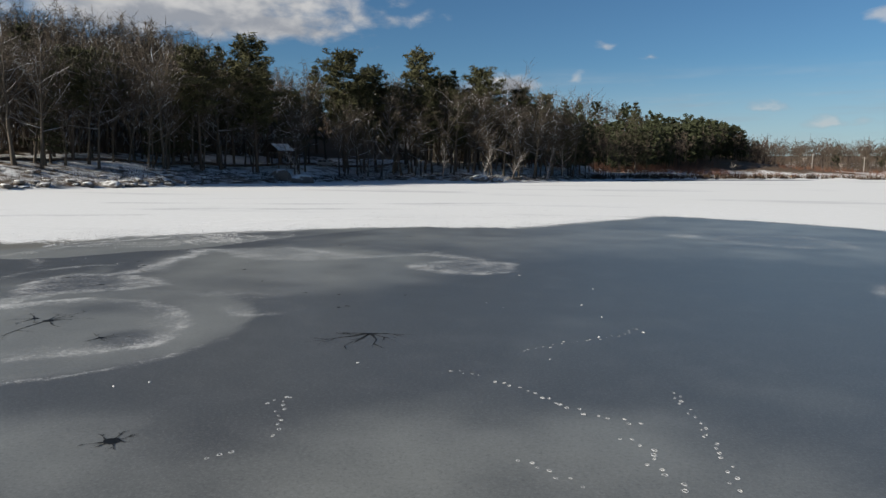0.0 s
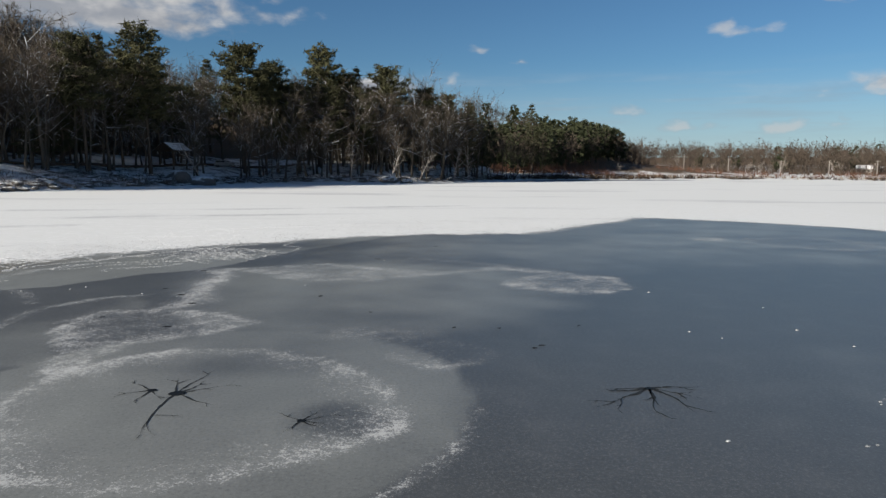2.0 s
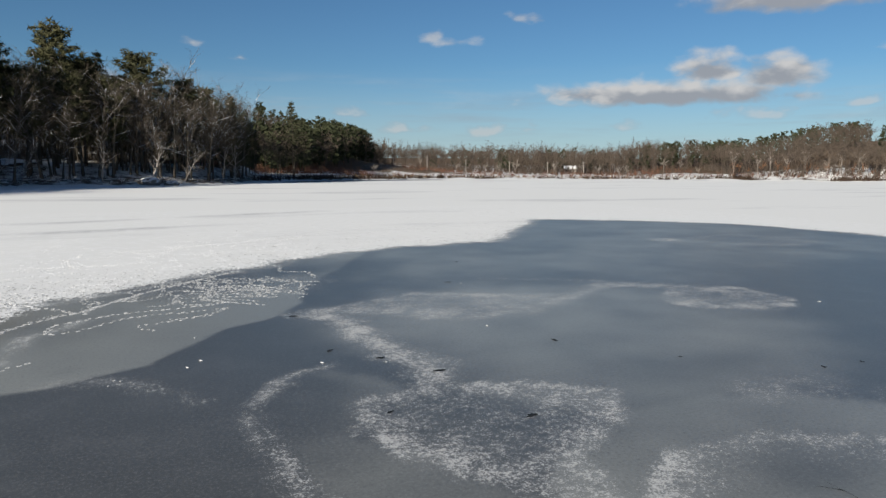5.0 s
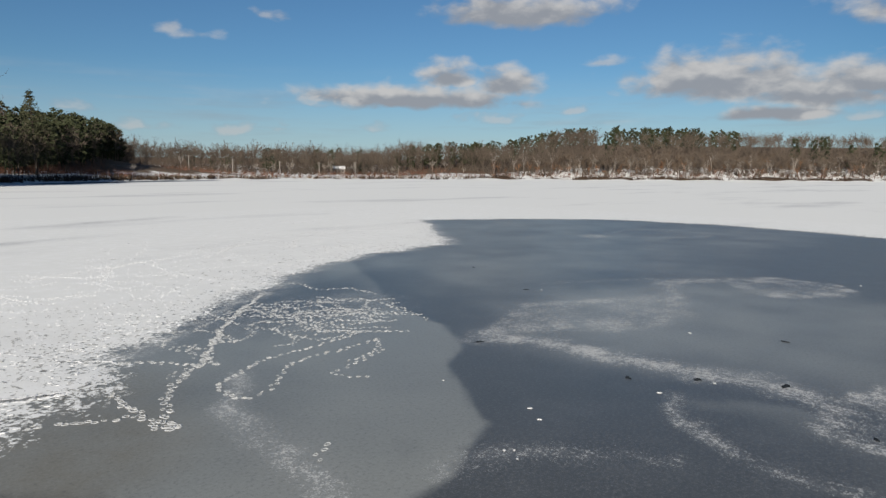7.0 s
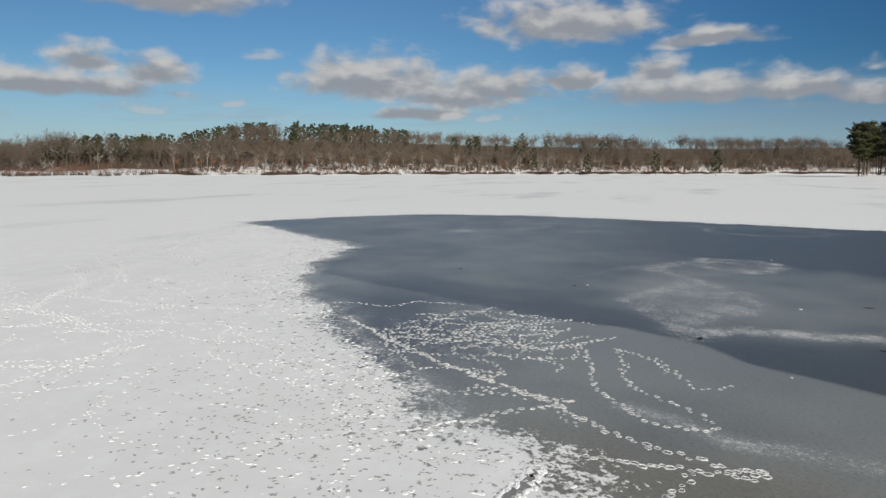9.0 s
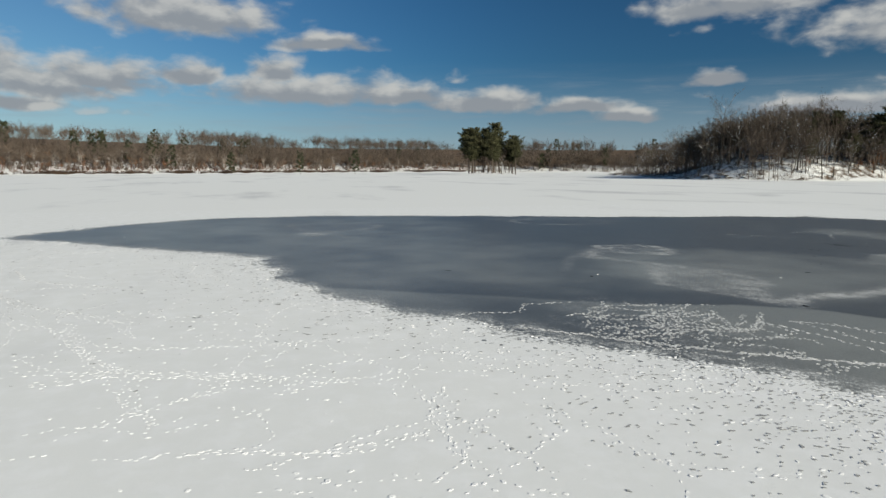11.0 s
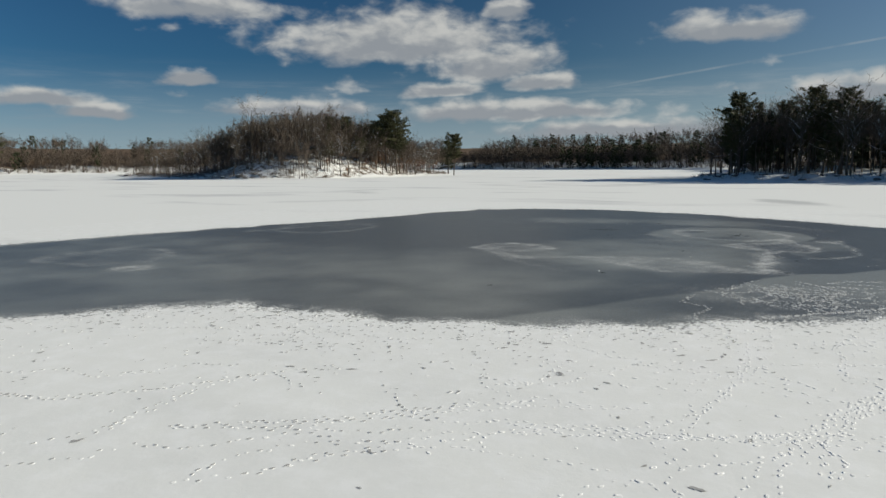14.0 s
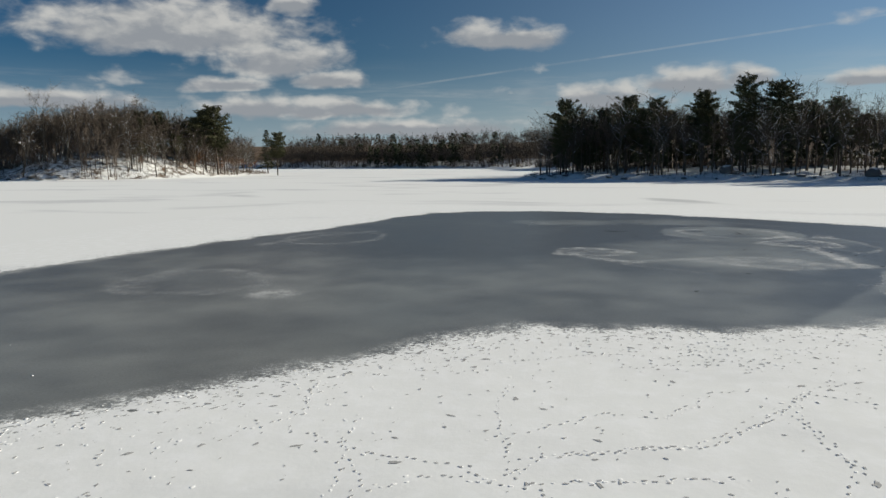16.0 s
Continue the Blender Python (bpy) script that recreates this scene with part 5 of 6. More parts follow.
def crack_mesh(rs, az, length, width, r0):
    """One wet crack: a tapering, wandering strip with side forks."""
    s = Soup()

    def strip(p, a, ln, w, depth):
        n = max(3, int(ln / 0.07))
        pts, ang_ = [np.array(p)], a
        for _ in range(n):
            ang_ += rs.normal(0, 0.11)
            pts.append(pts[-1] + ln / n * np.array([math.cos(ang_), math.sin(ang_)]))
        pts = np.array(pts)
        d = np.gradient(pts, axis=0)
        d /= np.linalg.norm(d, axis=1, keepdims=True)
        nrm = np.stack([-d[:, 1], d[:, 0]], 1)
        ww = (0.66 * w * np.linspace(1, 0.1, n + 1) ** 1.5 * rs.uniform(0.35, 1.6, n + 1))[:, None]
        lo, hi = pts - nrm * ww / 2, pts + nrm * ww / 2
        z = np.full((n + 1, 1), 0.003 + 0.001 * depth)
        v = np.concatenate([np.hstack([lo, z]), np.hstack([hi, z])])
        k = np.arange(n)
        s.add(v, np.concatenate([np.stack([k, k + 1, k + n + 2], 1), np.stack([k, k + n + 2, k + n + 1], 1)]))
        if depth < 2:
            for _ in range(rs.randint(1, 3)):
                j = rs.randint(n // 2, n)
                strip(pts[j], ang_ + rs.choice([-1, 1]) * rs.uniform(0.4, 0.9), ln * rs.uniform(0.2, 0.45), w * 0.5, depth + 1)

    strip((math.cos(az) * r0, math.sin(az) * r0), az, length, width, 0)
    return s


def melt_hole(x, y, r, arms, reach, seed, width=0.1, label="dark melt hole with wet cracks spreading over grey ice"):
    rs = np.random.RandomState(seed)
    e = new("melt_hole")
    v, t = hole_mesh(rs, r)
    part("hole", mesh_of("hole", v, t, M_HOLE), e, "black open water in the ice")
    for k in range(arms if reach else len(arms)):
        az, ln = arms[k] if reach is None else ((k + rs.uniform(-0.3, 0.3)) * 2 * math.pi / arms, reach * rs.uniform(0.5, 1.2))
        part("crack", crack_mesh(rs, az if reach else radians(az), ln, width, r * 0.6).mesh("crack", M_CRACK), e)
    e.matrix_basis = pose(x, y, 0.0095)
    tagged(e, label, "melt hole", "melt holes in the ice")


melt_hole(-15.47, 25.25, 0.15, ((84, 1.33), (22, 0.82), (-42, 0.94), (-101, 1.85), (118, 0.8), (55, 0.5)), None, 1, 0.075)
melt_hole(-15.95, 25.42, 0.1, ((-161, 0.57), (142, 0.61), (-97, 0.56), (-60, 0.56)), None, 2, 0.06)
melt_hole(-13.18, 23.91, 0.08, ((16, 0.55), (-24, 0.42), (137, 0.49), (-119, 0.43), (60, 0.44), (-48, 0.43)), None, 3, 0.045)
melt_hole(-7.3, 25.2, 0.07, ((-178, 0.73), (-138, 1.57), (-104, 0.94), (-96, 1.29), (-53, 1.26), (12, 0.99), (-153, 0.78), (-26, 0.97)), None, 4, 0.11, "wide star of wet cracks in smooth grey ice")
melt_hole(-9.5, 18.7, 0.13, 7, 0.3, 5, 0.06, "small dark star of cracks in grey ice")
for k, (x, y) in enumerate([(-14.1, 33.9), (-12.5, 31.6), (-10.4, 29.8), (-9.3, 29.7), (-17.6, 32.9), (-18.3, 34.2), (-17.3, 30.1), (-19.3, 31.2),
                            (-7.3, 29.9), (-8.6, 28.1), (-19.1, 35.2), (-8.8, 27.9), (-19.0, 38.9), (-12.7, 42.1), (-10.0, 46.6)]):
    rs = np.random.RandomState(40 + k)
    v, t = hole_mesh(rs, rs.uniform(0.045, 0.085), 0.4)
    v[:, 0] *= rs.uniform(1.0, 2.0)
    ob = new("melt_spot", mesh_of("melt_spot", v, t, M_CRACK))
    ob.matrix_basis = pose(x, y, 0.0095, 0, 0, rs.uniform(0, 180))
    tagged(ob, "small dark melt spot in the grey ice", "melt spot", "melt spots in the ice")


# ---- crumbs of snow lying on the bare ice ----
def crumb_mesh(rs, r):
    bm = bmesh.new()
    bmesh.ops.create_icosphere(bm, subdivisions=2, radius=r)
    for v in bm.verts:
        v.co *= 1.0 + 0.45 * noise.noise(v.co * (1.2 / r) + Vector(rs.uniform(-9, 9, 3)))
        v.co.z = max(v.co.z * 0.45, -0.1 * r)
    me = bpy.data.meshes.new("snow_crumb")
    bm.to_mesh(me)
    bm.free()
    me.materials.append(M_RIME)
    return smooth(me)


for k, (x, y) in enumerate([(-2.1, 29.3), (-1.7, 27.8), (-10.9, 20.9), (-10.4, 21.2), (-7.7, 20.8), (-4.3, 28.6), (-1.5, 31.9), (-4.8, 29.2), (-3.9, 34.3), (-0.9, 26.3), (-2.0, 25.7), (-23.3, 34.9), (-23.2, 34.8), (-23.4, 34.6), (-21.7, 35.6), (-22.0, 35.2), (-19.5, 34.4), (-21.6, 37.6), (-18.3, 33.9), (-14.8, 35.8), (-7.0, 22.9), (-19.5, 23.0), (9.2, 58.1), (6.4, 60.2), (-3.2, 23.7), (-12.4, 41.7)]):
    rs = np.random.RandomState(300 + k)
    ob = new("snow_crumb", crumb_mesh(rs, rs.uniform(0.014, 0.032)))
    ob.matrix_basis = Matrix.LocRotScale((x, y, 0.008), Euler((0, 0, rs.uniform(0, 6.28))), (1.7, 1.0, 1.0))
    tagged(ob, "small white crumb of frozen snow lying on grey ice", "snow crumb", "snow crumbs on the ice")


# ---- tracks in the snow and frozen prints on the ice ----
def edge_at(x, y):
    i_ = np.clip(np.rint((np.asarray(x) - X0) / CELL).astype(int), 0, nx - 1)
    j_ = np.clip(np.rint((np.asarray(y) - Y0) / CELL).astype(int), 0, ny - 1)
    return edge[i_ * ny + j_], fz[i_ * ny + j_]


track_rs = np.random.RandomState(77)
PRINTS = []


def trail(*pts, step=0.17, size=0.075, messy=0.03):
    """Prints along a way, left and right in turn."""
    pts = np.array(pts, float)
    seg = np.hypot(*np.diff(pts, axis=0).T)
    total = seg.sum()
    s = np.arange(0, total, step)
    cum = np.concatenate([[0], np.cumsum(seg)])
    x, y = np.interp(s, cum, pts[:, 0]), np.interp(s, cum, pts[:, 1])
    x, y = x + 0.25 * (fbm(x * 3 + 40, y * 3, 1.5) - 0.5), y + 0.25 * (fbm(x * 3, y * 3 + 9, 1.5) - 0.5)
    dx, dy = np.gradient(x) if len(x) > 1 else np.ones(1), np.gradient(y) if len(y) > 1 else np.zeros(1)
    n = np.hypot(dx, dy) + 1e-9
    side = np.where(np.arange(len(s)) % 2, 1, -1) * 0.03
    x = x - dy / n * side + track_rs.normal(0, messy, len(s))
    y = y + dx / n * side + track_rs.normal(0, messy, len(s))
    for a, b, u, w in zip(x, y, dx, dy):
        PRINTS.append((a, b, 0.52 * size * track_rs.uniform(0.7, 1.2), math.atan2(w, u)))


trail((-4.2, 22.1), (-3.6, 21.7), (-3.1, 21.0), (-2.4, 20.6), (-1.8, 20.3), size=0.07)
trail((-2.3, 19.8), (-1.9, 19.4), (-2.0, 18.9), (-1.8, 18.3), size=0.075)
trail((-1.1, 22.0), (-1.1, 20.8), (-1.0, 19.8), (-1.1, 19.0), (-1.2, 18.3), size=0.06)
trail((-3.7, 24.3), (-2.8, 25.0), (-2.0, 25.5), (-0.9, 26.7), size=0.05)
trail((-7.9, 20.5), (-7.7, 20.8), (-7.6, 20.0), (-7.4, 19.9), (-7.3, 19.1), size=0.06)
trail((-7.9, 18.3), (-7.7, 18.6))
trail((-3.8, 18.9), (-3.3, 18.5), (-2.9, 18.3), size=0.06)
trail((-5.2, 22.7), (-4.5, 22.5), size=0.05)
# trodden lanes on the slush, then trails over the snow
trail((-19.1, 47.5), (-20.9, 45.8), (-22.4, 44.2), (-23.3, 42.9), (-24.1, 41.9), (-24.7, 41.3), (-25.2, 40.7), (-25.6, 40.2), (-25.8, 39.8), (-26.0, 39.4), (-26.1, 38.9), size=0.12, step=0.125, messy=0.018)
trail((-22.9, 43.5), (-23.6, 42.5), (-24.0, 41.8), (-23.9, 41.5), size=0.1, step=0.12, messy=0.03)
trail((-26.1, 38.9), (-26.3, 39.1), (-26.1, 39.4), (-26.2, 39.7), (-26.2, 40.1), (-26.2, 40.4), (-26.1, 40.8), (-26.1, 41.2), size=0.12, step=0.1, messy=0.02)
trail((-27.8, 40.5), (-27.2, 40.4), (-26.7, 40.0), (-26.2, 39.8), size=0.1, step=0.12, messy=0.03)
trail((-26.0, 43.8), (-25.3, 43.1), (-24.9, 42.6), (-24.4, 42.0), (-24.3, 41.7), size=0.1, step=0.1, messy=0.03)
trail((-20.3, 41.5), (-21.7, 41.3), (-22.5, 41.2), (-23.2, 41.1), (-23.9, 40.8), (-24.7, 40.2), (-24.7, 39.8), (-24.7, 39.4), (-24.5, 39.2), size=0.1, step=0.15, messy=0.02)
trail((-20.4, 40.7), (-21.5, 40.6), (-22.0, 40.7), (-22.9, 40.5), (-23.4, 40.1), (-23.7, 39.8), (-24.4, 39.3), size=0.09, step=0.15, messy=0.02)
trail((-21.0, 40.0), (-21.8, 39.7), (-22.7, 39.5), (-22.6, 39.1), (-22.4, 38.7), size=0.08, step=0.16, messy=0.02)
trail((-20.0, 46.8), (-20.3, 45.4), (-20.0, 44.2), (-18.8, 44.0), (-18.9, 42.9), size=0.08, step=0.12, messy=0.03)
trail((-21.2, 44.0), (-20.3, 43.6), (-20.4, 42.6), (-19.5, 42.2), (-18.6, 41.8), size=0.08, step=0.12, messy=0.03)
trail((-21.5, 43.1), (-21.5, 42.2), (-20.6, 42.0), (-19.9, 41.3), (-19.3, 40.8), size=0.08, step=0.12, messy=0.03)
trail((-18.2, 45.9), (-18.1, 44.8), (-17.3, 44.2), (-17.8, 42.9), (-17.8, 41.7), size=0.08, step=0.12, messy=0.03)
trail((-17.3, 48.6), (-17.4, 46.9), (-16.5, 46.3), (-16.7, 44.9), size=0.08, step=0.12, messy=0.03)
trail((-24.8, 36.8), (-25.1, 36.6), (-25.3, 36.4), size=0.1, step=0.2, messy=0.02)
trail((-23.5, 56.6), (-22.7, 55.8), (-22.3, 55.0), (-21.7, 54.4), (-21.1, 54.0), size=0.07, step=0.16, messy=0.02)
trail((-20.3, 56.6), (-21.0, 56.0), (-21.9, 55.6), (-22.8, 55.5), (-23.3, 55.3), (-23.1, 54.9), size=0.07, step=0.18, messy=0.02)
trail((-18.9, 58.3), (-19.8, 57.6), (-20.2, 56.8), (-20.2, 56.4), (-20.9, 55.8), (-21.0, 54.8), (-21.1, 54.0), (-21.6, 52.9), (-22.0, 51.8), size=0.07, step=0.16, messy=0.02)
trail((-15.9, 57.9), (-17.3, 57.5), (-18.4, 57.2), (-19.4, 56.8), (-20.2, 56.4), size=0.07, step=0.16, messy=0.03)
trail((-20.8, 57.5), (-20.9, 57.0), (-20.6, 56.3), size=0.08, step=0.12, messy=0.04)
trail((-24.5, 54.6), (-24.7, 54.0), (-24.9, 53.2), (-24.9, 52.2), (-24.6, 51.2), (-24.4, 50.5), size=0.074, step=0.17, messy=0.02)
trail((-25.2, 53.9), (-25.0, 53.2), (-24.6, 52.5), (-24.3, 51.6), (-24.1, 51.2), size=0.074, step=0.17, messy=0.02)
trail((-23.1, 50.7), (-24.1, 51.1), (-24.5, 50.8), (-24.9, 50.6), (-25.6, 50.6), (-26.2, 50.4), (-26.7, 50.2), size=0.074, step=0.17, messy=0.03)
trail((-26.6, 51.8), (-26.2, 51.0), (-25.7, 50.2), (-25.1, 49.5), (-24.6, 49.4), size=0.078, step=0.17, messy=0.03)
trail((-21.1, 59.8), (-21.3, 59.2), (-20.6, 59.4), (-19.8, 59.5), (-19.1, 59.1), (-18.7, 58.4), size=0.07, step=0.2, messy=0.03)
trail((-10.5, 63.0), (-11.3, 62.3), (-11.4, 61.6), (-12.3, 61.3), (-13.2, 60.1), (-14.9, 59.5), (-15.6, 58.9), size=0.074, step=0.2, messy=0.03)
trail((-13.1, 62.2), (-13.7, 61.5), (-14.3, 60.6), (-15.0, 59.8), (-16.2, 59.0), size=0.074, step=0.2, messy=0.03)
trail((-19.7, 58.7), (-19.8, 57.8), (-20.2, 56.9), (-20.5, 56.0), (-20.9, 54.6), (-21.5, 53.4), size=0.078, step=0.18, messy=0.03)
trail((-16.7, 57.9), (-17.9, 57.7), (-19.0, 57.0), (-20.2, 56.3), (-21.4, 55.6), size=0.074, step=0.18, messy=0.03)
trail((-18.6, 57.0), (-18.8, 56.1), (-19.1, 54.6), (-19.1, 52.7), (-19.0, 50.7), size=0.074, step=0.18, messy=0.03)
trail((-6.0, 62.9), (-7.0, 62.7), (-8.1, 62.4), (-8.5, 62.2), size=0.078, step=0.2, messy=0.03)
trail((-5.8, 62.0), (-6.5, 61.7), (-7.4, 61.4), (-8.1, 61.2), (-8.7, 60.5), (-9.6, 59.5), (-10.4, 58.5), (-10.9, 57.5), (-11.8, 57.0), size=0.078, step=0.18, messy=0.03)
trail((-4.6, 61.6), (-5.3, 61.1), (-6.1, 60.4), (-6.7, 59.9), (-7.7, 60.0), (-8.2, 59.1), size=0.078, step=0.2, messy=0.03)
trail((-10.3, 58.6), (-10.2, 59.8), (-10.3, 60.5), (-10.4, 61.4), (-10.0, 62.4), size=0.078, step=0.2, messy=0.03)
trail((-24.4, 55.9), (-24.5, 54.7), (-24.9, 53.2), (-25.1, 52.4), (-24.5, 51.4), size=0.07, step=0.14, messy=0.03)
trail((-17.9, 57.6), (-20.9, 56.3), (-22.4, 55.8), (-23.3, 55.3), size=0.078, step=0.14, messy=0.03)
trail((-25.9, 51.2), (-24.7, 51.3), (-23.4, 51.1), (-22.8, 50.6), size=0.078, step=0.13, messy=0.04)
trail((-20.7, 57.6), (-20.5, 56.5), (-21.0, 55.4), (-21.3, 53.9), (-22.0, 52.8), (-21.9, 52.1), size=0.07, step=0.14, messy=0.03)
trail((-22.4, 53.5), (-22.2, 52.8), (-21.9, 51.9), (-21.7, 50.8), size=0.07, step=0.13, messy=0.03)
trail((-12.2, 60.5), (-14.3, 58.7), (-16.1, 57.1), (-17.8, 56.3), size=0.07, step=0.14, messy=0.03)
trail((-24.4, 55.5), (-24.7, 54.2), (-25.0, 52.8), (-24.9, 52.0), (-24.6, 51.4))
trail((-24.4, 51.3), (-25.6, 51.2), (-26.7, 50.8), (-27.1, 50.2))
trail((-11.4, 60.8), (-17.3, 57.8), (-20.2, 56.3), (-21.2, 54.8), (-21.7, 53.6), (-21.2, 52.4))
trail((-20.1, 57.8), (-20.4, 56.9), (-20.2, 56.3))
trail((-22.7, 51.1), (-23.9, 51.2), (-24.6, 51.3))
trail((-20.3, 50.1), (-22.1, 49.4), (-23.2, 48.8), (-23.7, 47.4))
trail((-24.1, 49.4), (-25.6, 49.0), (-26.9, 48.8))
trail((-18.9, 58.3), (-18.2, 57.2), (-19.7, 56.8), (-20.4, 55.8), (-21.3, 54.2), (-21.4, 53.4), (-22.3, 53.3))
trail((-21.9, 54.3), (-22.5, 55.2), (-23.1, 56.1))
trail((-15.5, 59.1), (-16.5, 58.0), (-18.2, 57.0), (-18.8, 55.8), (-19.1, 54.0))
trail((-21.3, 56.0), (-22.4, 55.7), (-23.3, 55.3))
trail((-24.5, 54.7), (-24.6, 53.9), (-25.0, 53.1), (-25.1, 52.2), (-24.6, 51.1), (-23.9, 51.0), (-23.0, 51.1))
trail((-25.0, 53.2), (-24.3, 51.8))
trail((-12.4, 60.0), (-13.6, 59.2), (-14.9, 57.7), (-16.2, 56.8))
trail((-18.5, 58.9), (-20.1, 59.4), (-20.0, 58.8), (-20.2, 58.1))
trail((-20.9, 57.3), (-20.7, 56.4))
trail((-21.0, 52.9), (-20.7, 50.5), (-20.8, 49.5))
trail((-20.4, 53.6), (-19.0, 52.5))
trail((-5.3, 62.2), (-6.7, 61.6), (-8.0, 61.2))
trail((-13.8, 61.2), (-14.3, 60.4), (-15.0, 59.5), (-15.8, 59.5))
trail((-13.3, 57.4), (-14.7, 58.6), (-16.0, 58.0), (-18.0, 57.4))
trail((-11.3, 60.9), (-12.2, 60.2), (-13.3, 59.2), (-14.6, 58.1), (-16.1, 56.8))
trail((-15.0, 56.3), (-15.7, 56.0), (-15.8, 53.9))
trail((-6.0, 62.0), (-7.8, 61.2), (-8.3, 61.2), (-10.2, 58.7), (-10.6, 57.9), (-11.9, 58.3))
trail((-7.8, 59.9), (-8.7, 58.3), (-9.7, 57.8))
trail((-1.3, 62.0), (-3.0, 62.6), (-4.4, 62.7), (-4.9, 63.2), (-8.8, 62.2))
trail((-7.0, 56.9), (-8.2, 56.4), (-9.4, 56.2))
trail((-10.1, 59.3), (-10.4, 60.5), (-10.5, 61.7))
# wandering paths and loose kicked-up crumbs between them
for _ in range(120):
    x, y = track_rs.uniform(-38, 14), 44 + 32 * track_rs.rand() ** 1.2
    a, pts = track_rs.uniform(0, 6.28), [(x, y)]
    for _ in range(track_rs.randint(3, 10)):
        a += track_rs.normal(0, 0.5)
        x, y = x + 0.9 * math.cos(a), y + 0.9 * math.sin(a)
        pts.append((x, y))
    if min(edge_at(*np.array(pts).T)[0]) > 0.2:
        trail(*pts, size=0.068)
for _ in range(15000):
    x, y = track_rs.uniform(-32, 8), track_rs.uniform(40, 66)
    e_, _z = edge_at(x, y)
    dense = 0.9 * math.exp(-max(e_, 0) / (2.2 + 1.8 * float(sstep(-14, -22, np.array(x))))) * (0.35 + 1.1 * float(fbm(np.array(x), np.array(y), 3.0)))
    if e_ > 0.1 and track_rs.rand() < dense:
        PRINTS.append((x, y, track_rs.uniform(0.02, 0.055), track_rs.uniform(0, 6.28)))
# scribble of frozen prints in the trampled corner of the ice
for _ in range(54):
    x, y = track_rs.normal(-19.9, 1.8), track_rs.normal(44.2, 1.7)
    a, pts = track_rs.uniform(0, 6.28), [(x, y)]
    bend = track_rs.normal(0, 0.5)
    for _ in range(track_rs.randint(3, 8)):
        a += bend + track_rs.normal(0, 0.45)
        x, y = x + 0.42 * math.cos(a), y + 0.42 * math.sin(a)
        pts.append((x, y))
    trail(*pts, size=0.07, step=0.1, messy=0.015)


def prints_mesh(rows, high=0.17):
    """Raised rims of pressed snow round a sunken middle; on the ice they are open rings."""
    n = 6
    a = np.arange(n) * 2 * np.pi / n
    s = Soup()
    k = np.arange(n)
    kn_ = (k + 1) % n
    rim_t = np.concatenate([np.stack([k, kn_, n + kn_], 1), np.stack([k, n + kn_, n + k], 1), np.stack([n + k, n + kn_, 2 * n + kn_], 1), np.stack([n + k, 2 * n + kn_, 2 * n + k], 1)])
    full_t = np.concatenate([rim_t, np.stack([2 * n + k, 2 * n + kn_, np.full(n, 3 * n)], 1)])
    for x, y, r, yaw in rows:
        e_, z = edge_at(x, y)
        on_ice = e_ < 0.0
        rr = r * track_rs.uniform(0.8, 1.2, n)
        c, sn = math.cos(yaw), math.sin(yaw)
        rr = rr * (0.78 if on_ice else 0.6)
        lx, ly = np.cos(a) * rr * (1.3 if on_ice else 1.7), np.sin(a) * rr * 1.0
        px, py = lx * c - ly * sn, lx * sn + ly * c
        h = (0.2 if on_ice else high) * r * track_rs.uniform(0.35, 1.4, n)
        outer = np.stack([x + px * 1.35, y + py * 1.35, np.full(n, z - 0.006)], 1)
        crest = np.stack([x + px * 0.95, y + py * 0.95, z + h], 1)
        floor_ = np.stack([x + px * (0.75 if on_ice else 0.55), y + py * (0.75 if on_ice else 0.55), np.full(n, z + 0.003)], 1)
        if on_ice:
            s.add(np.concatenate([outer, crest, floor_ - (0, 0, 0.006)]), rim_t)
        else:
            s.add(np.concatenate([outer, crest, floor_, [[x, y, z + 0.002]]]), full_t)
    return s


def on_slush(x, y):
    """True on the pale slush, and on the smooth ice south of it."""
    k_ = round((x - X0) / CELL) * ny + round((y - Y0) / CELL)
    return y < 30 or slush[k_] < 0.1


FROZEN = [p for p in PRINTS if edge_at(p[0], p[1])[0] < 0.0 and on_slush(p[0], p[1])]
LOOSE = [p for p in PRINTS if edge_at(p[0], p[1])[0] >= 0.0]
tagged(new("snow_tracks", smooth(prints_mesh(LOOSE).mesh("snow_tracks", M_PRINT))), "winding trails of small prints pressed into snow", "tracks", kind="stuff")
tagged(new("frozen_tracks", smooth(prints_mesh(FROZEN).mesh("frozen_tracks", M_RIME))), "lacy trails of frozen white prints on grey ice", "tracks", kind="stuff")
# a slushy gash in the thin snow with raised white banks
gash = [(-28.16, 42.22), (-27.78, 42.11), (-27.36, 41.92), (-26.98, 41.81), (-26.63, 41.7)]
s_g = Soup()
gp = np.array([np.interp(np.linspace(0, 4, 25), range(5), [p[j] for p in gash]) for j in (0, 1)]).T + track_rs.normal(0, 0.03, (25, 2))
gw = 0.075 * np.sin(np.linspace(0.1, 3.04, 25))[:, None] * track_rs.uniform(0.6, 1.3, (25, 1))
gz_ = np.full((25, 1), float(edge_at(-27.4, 41.95)[1]) + 0.006)
side = np.array([[0.28, 0.96]])
s_g.add(np.concatenate([np.hstack([gp - side * gw, gz_]), np.hstack([gp + side * gw, gz_])]),
        [q for k in range(24) for q in ((k, k + 1, k + 26), (k, k + 26, k + 25))])
tagged(new("slush_gash", s_g.mesh("slush_gash", M_SLUSH)), "slushy olive-grey gash in thin trodden snow", "slush gash")
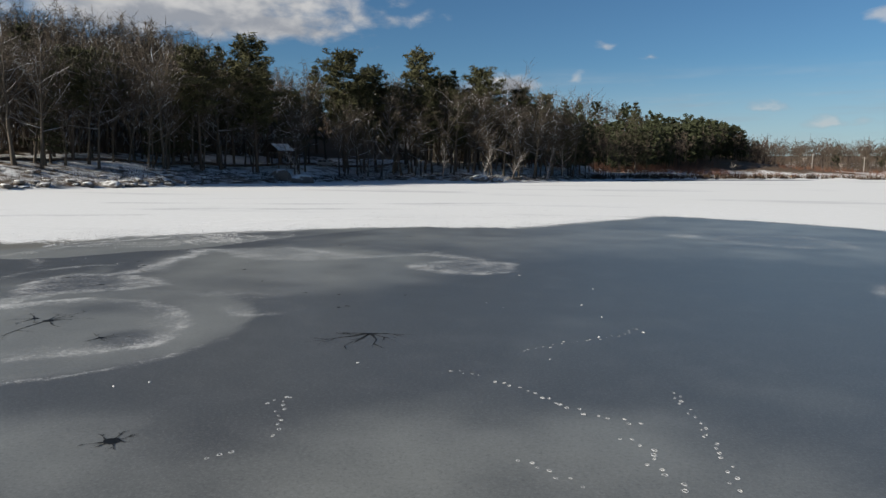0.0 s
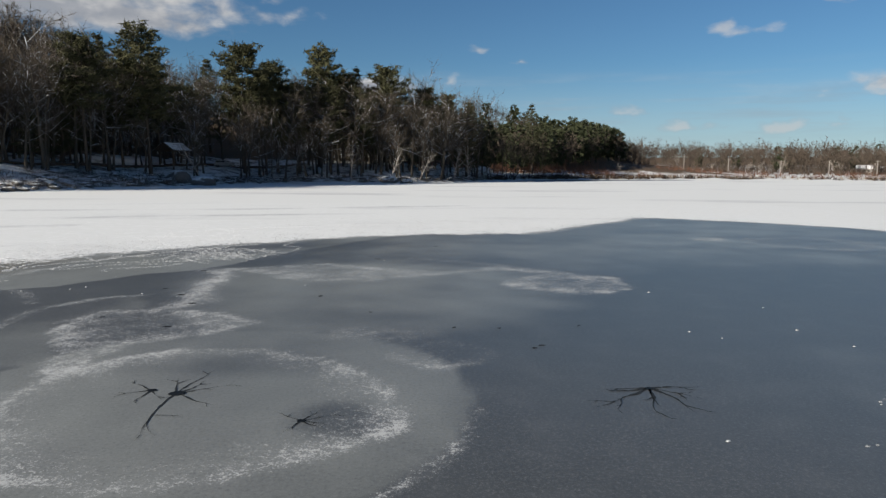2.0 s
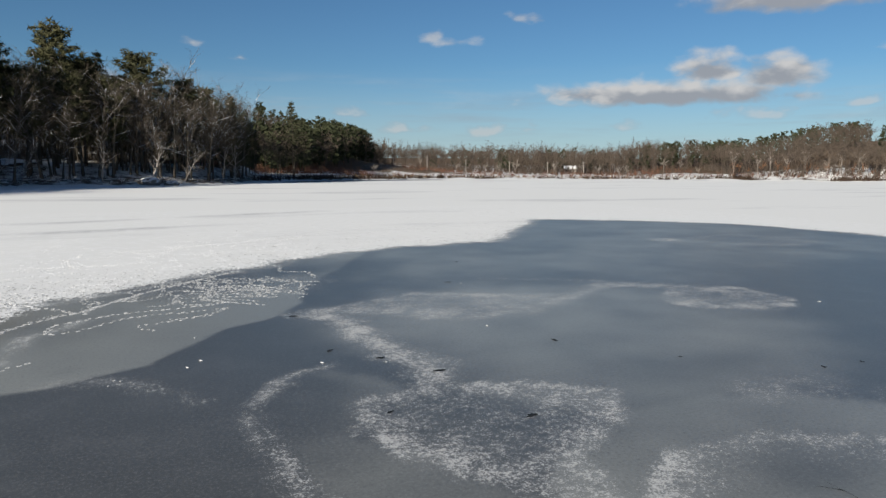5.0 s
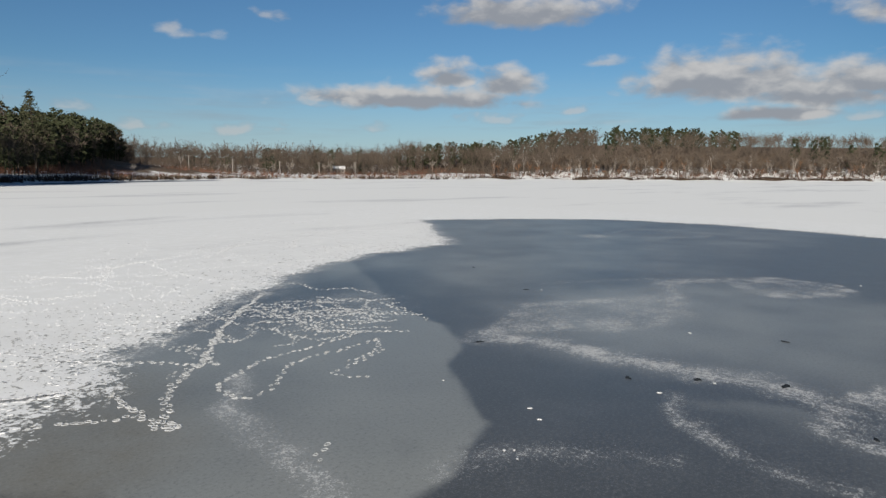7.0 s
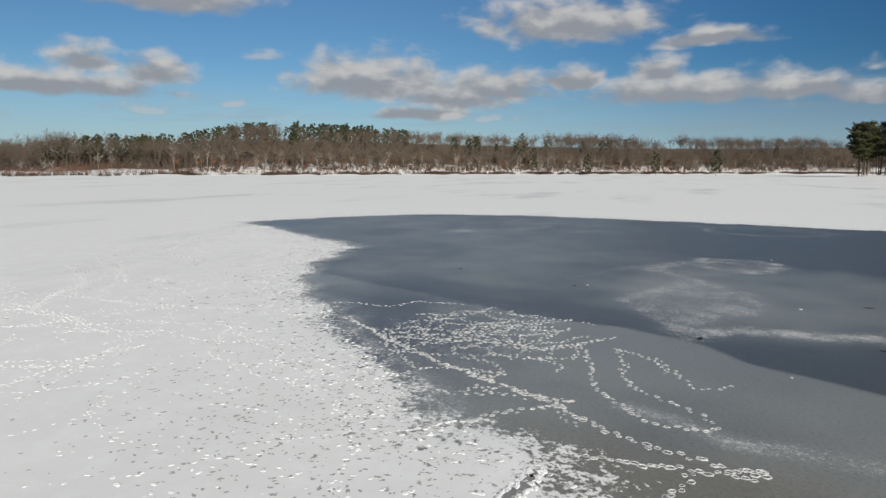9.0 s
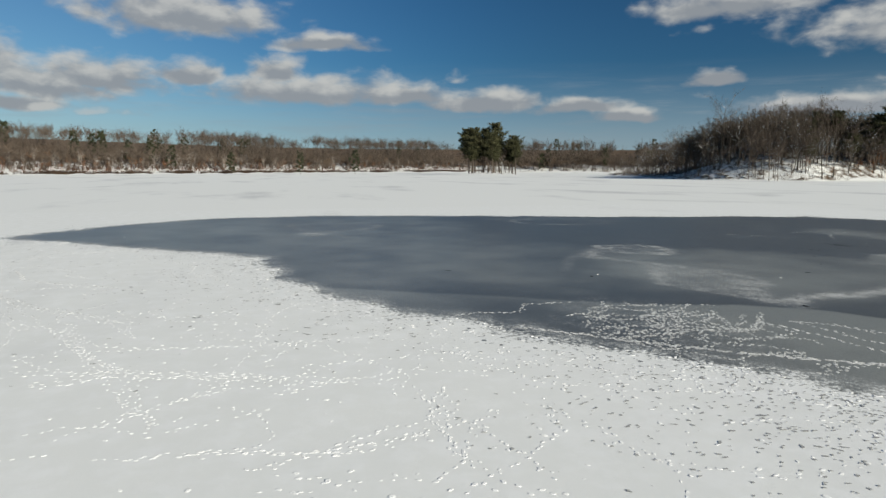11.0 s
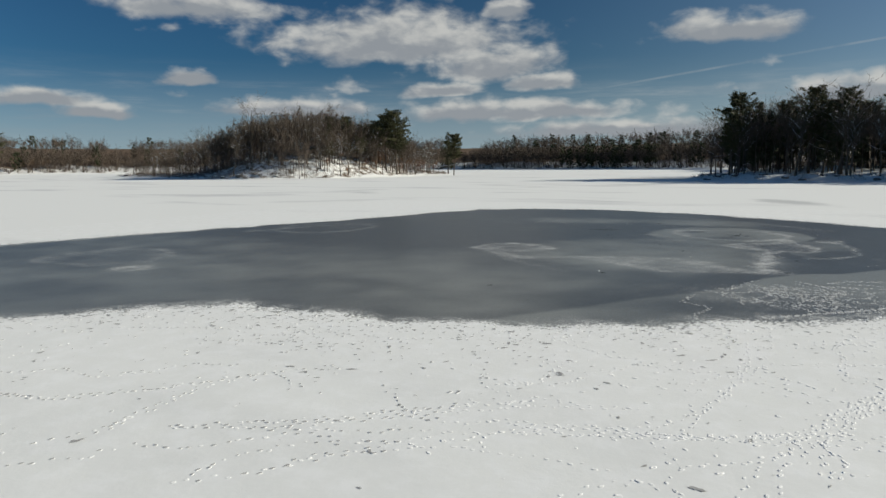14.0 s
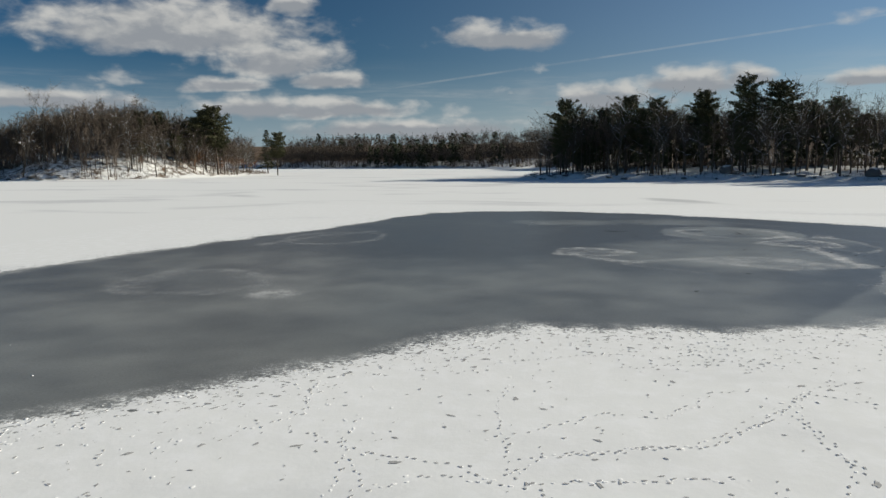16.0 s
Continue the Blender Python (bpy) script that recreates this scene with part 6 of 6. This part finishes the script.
BANK = [(p[0] + track_rs.normal(0, 0.03), p[1] + sgn * (float(w[0]) + 0.04), track_rs.uniform(0.03, 0.06), 0.3) for sgn in (-1, 1) for p, w in zip(gp, gw) for _ in range(3)]
tagged(new("gash_banks", prints_mesh(BANK).mesh("gash_banks", M_PRINT)), "small white banks of pushed snow beside a slushy gash", "snow bank", kind="stuff")
# dark discs: shade painted into print pits, and prints through to wet ice
DARK = Soup()


def turn_z(a_):
    return np.array([[math.cos(a_), math.sin(a_), 0], [-math.sin(a_), math.cos(a_), 0], [0, 0, 1.0]])


for _ in range(4200):
    x, y = track_rs.normal(-26.6, 2.6), track_rs.normal(46.4, 2.9)
    e_, z = edge_at(x, y)
    if e_ > 0.15 and track_rs.rand() < 0.75 * math.exp(-max(e_ - 0.8, 0) / 2.4):
        v, t = hole_mesh(track_rs, track_rs.uniform(0.01, 0.03), 0.55)
        v[:, 0] *= track_rs.uniform(1.0, 1.8)
        DARK.add(v @ turn_z(track_rs.uniform(0, 6.28)) + (x, y, z + 0.003), t)
# specks along the rim: the shade of small pits, drawn as dark discs
for _ in range(11000):
    x, y = track_rs.uniform(-22, 6), track_rs.uniform(49, 65)
    e_, z = edge_at(x, y)
    if e_ > 0.2 and track_rs.rand() < 0.8 * math.exp(-e_ / 3.0) * float(sstep(0.4, 0.6, fbm(np.array(x), np.array(y), 1.6))):
        v, t = hole_mesh(track_rs, 0.01 + 0.045 * track_rs.rand() ** 3, 0.55)
        v[:, 0] *= track_rs.uniform(1.2, 2.4)
        DARK.add(v @ turn_z(track_rs.uniform(0, 6.28)) + (x, y, z + 0.003), t)
# trail prints here get a dark disc as painted shade on their floor
for x, y, r, yaw in LOOSE:
    if x > -15 and y > 53 and track_rs.rand() < 0.75:
        v, t = hole_mesh(track_rs, r * 0.6, 0.4)
        DARK.add(v * (1.5, 1.1, 1.0) @ turn_z(yaw) + (x, y, edge_at(x, y)[1] + 0.004), t)
tagged(new("shaded_wet_prints", DARK.mesh("shaded_wet_prints", M_SHADE_WETPRINT)), "dark discs painted as shade in snow prints, some prints worn through thin snow", "tracks", kind="stuff")
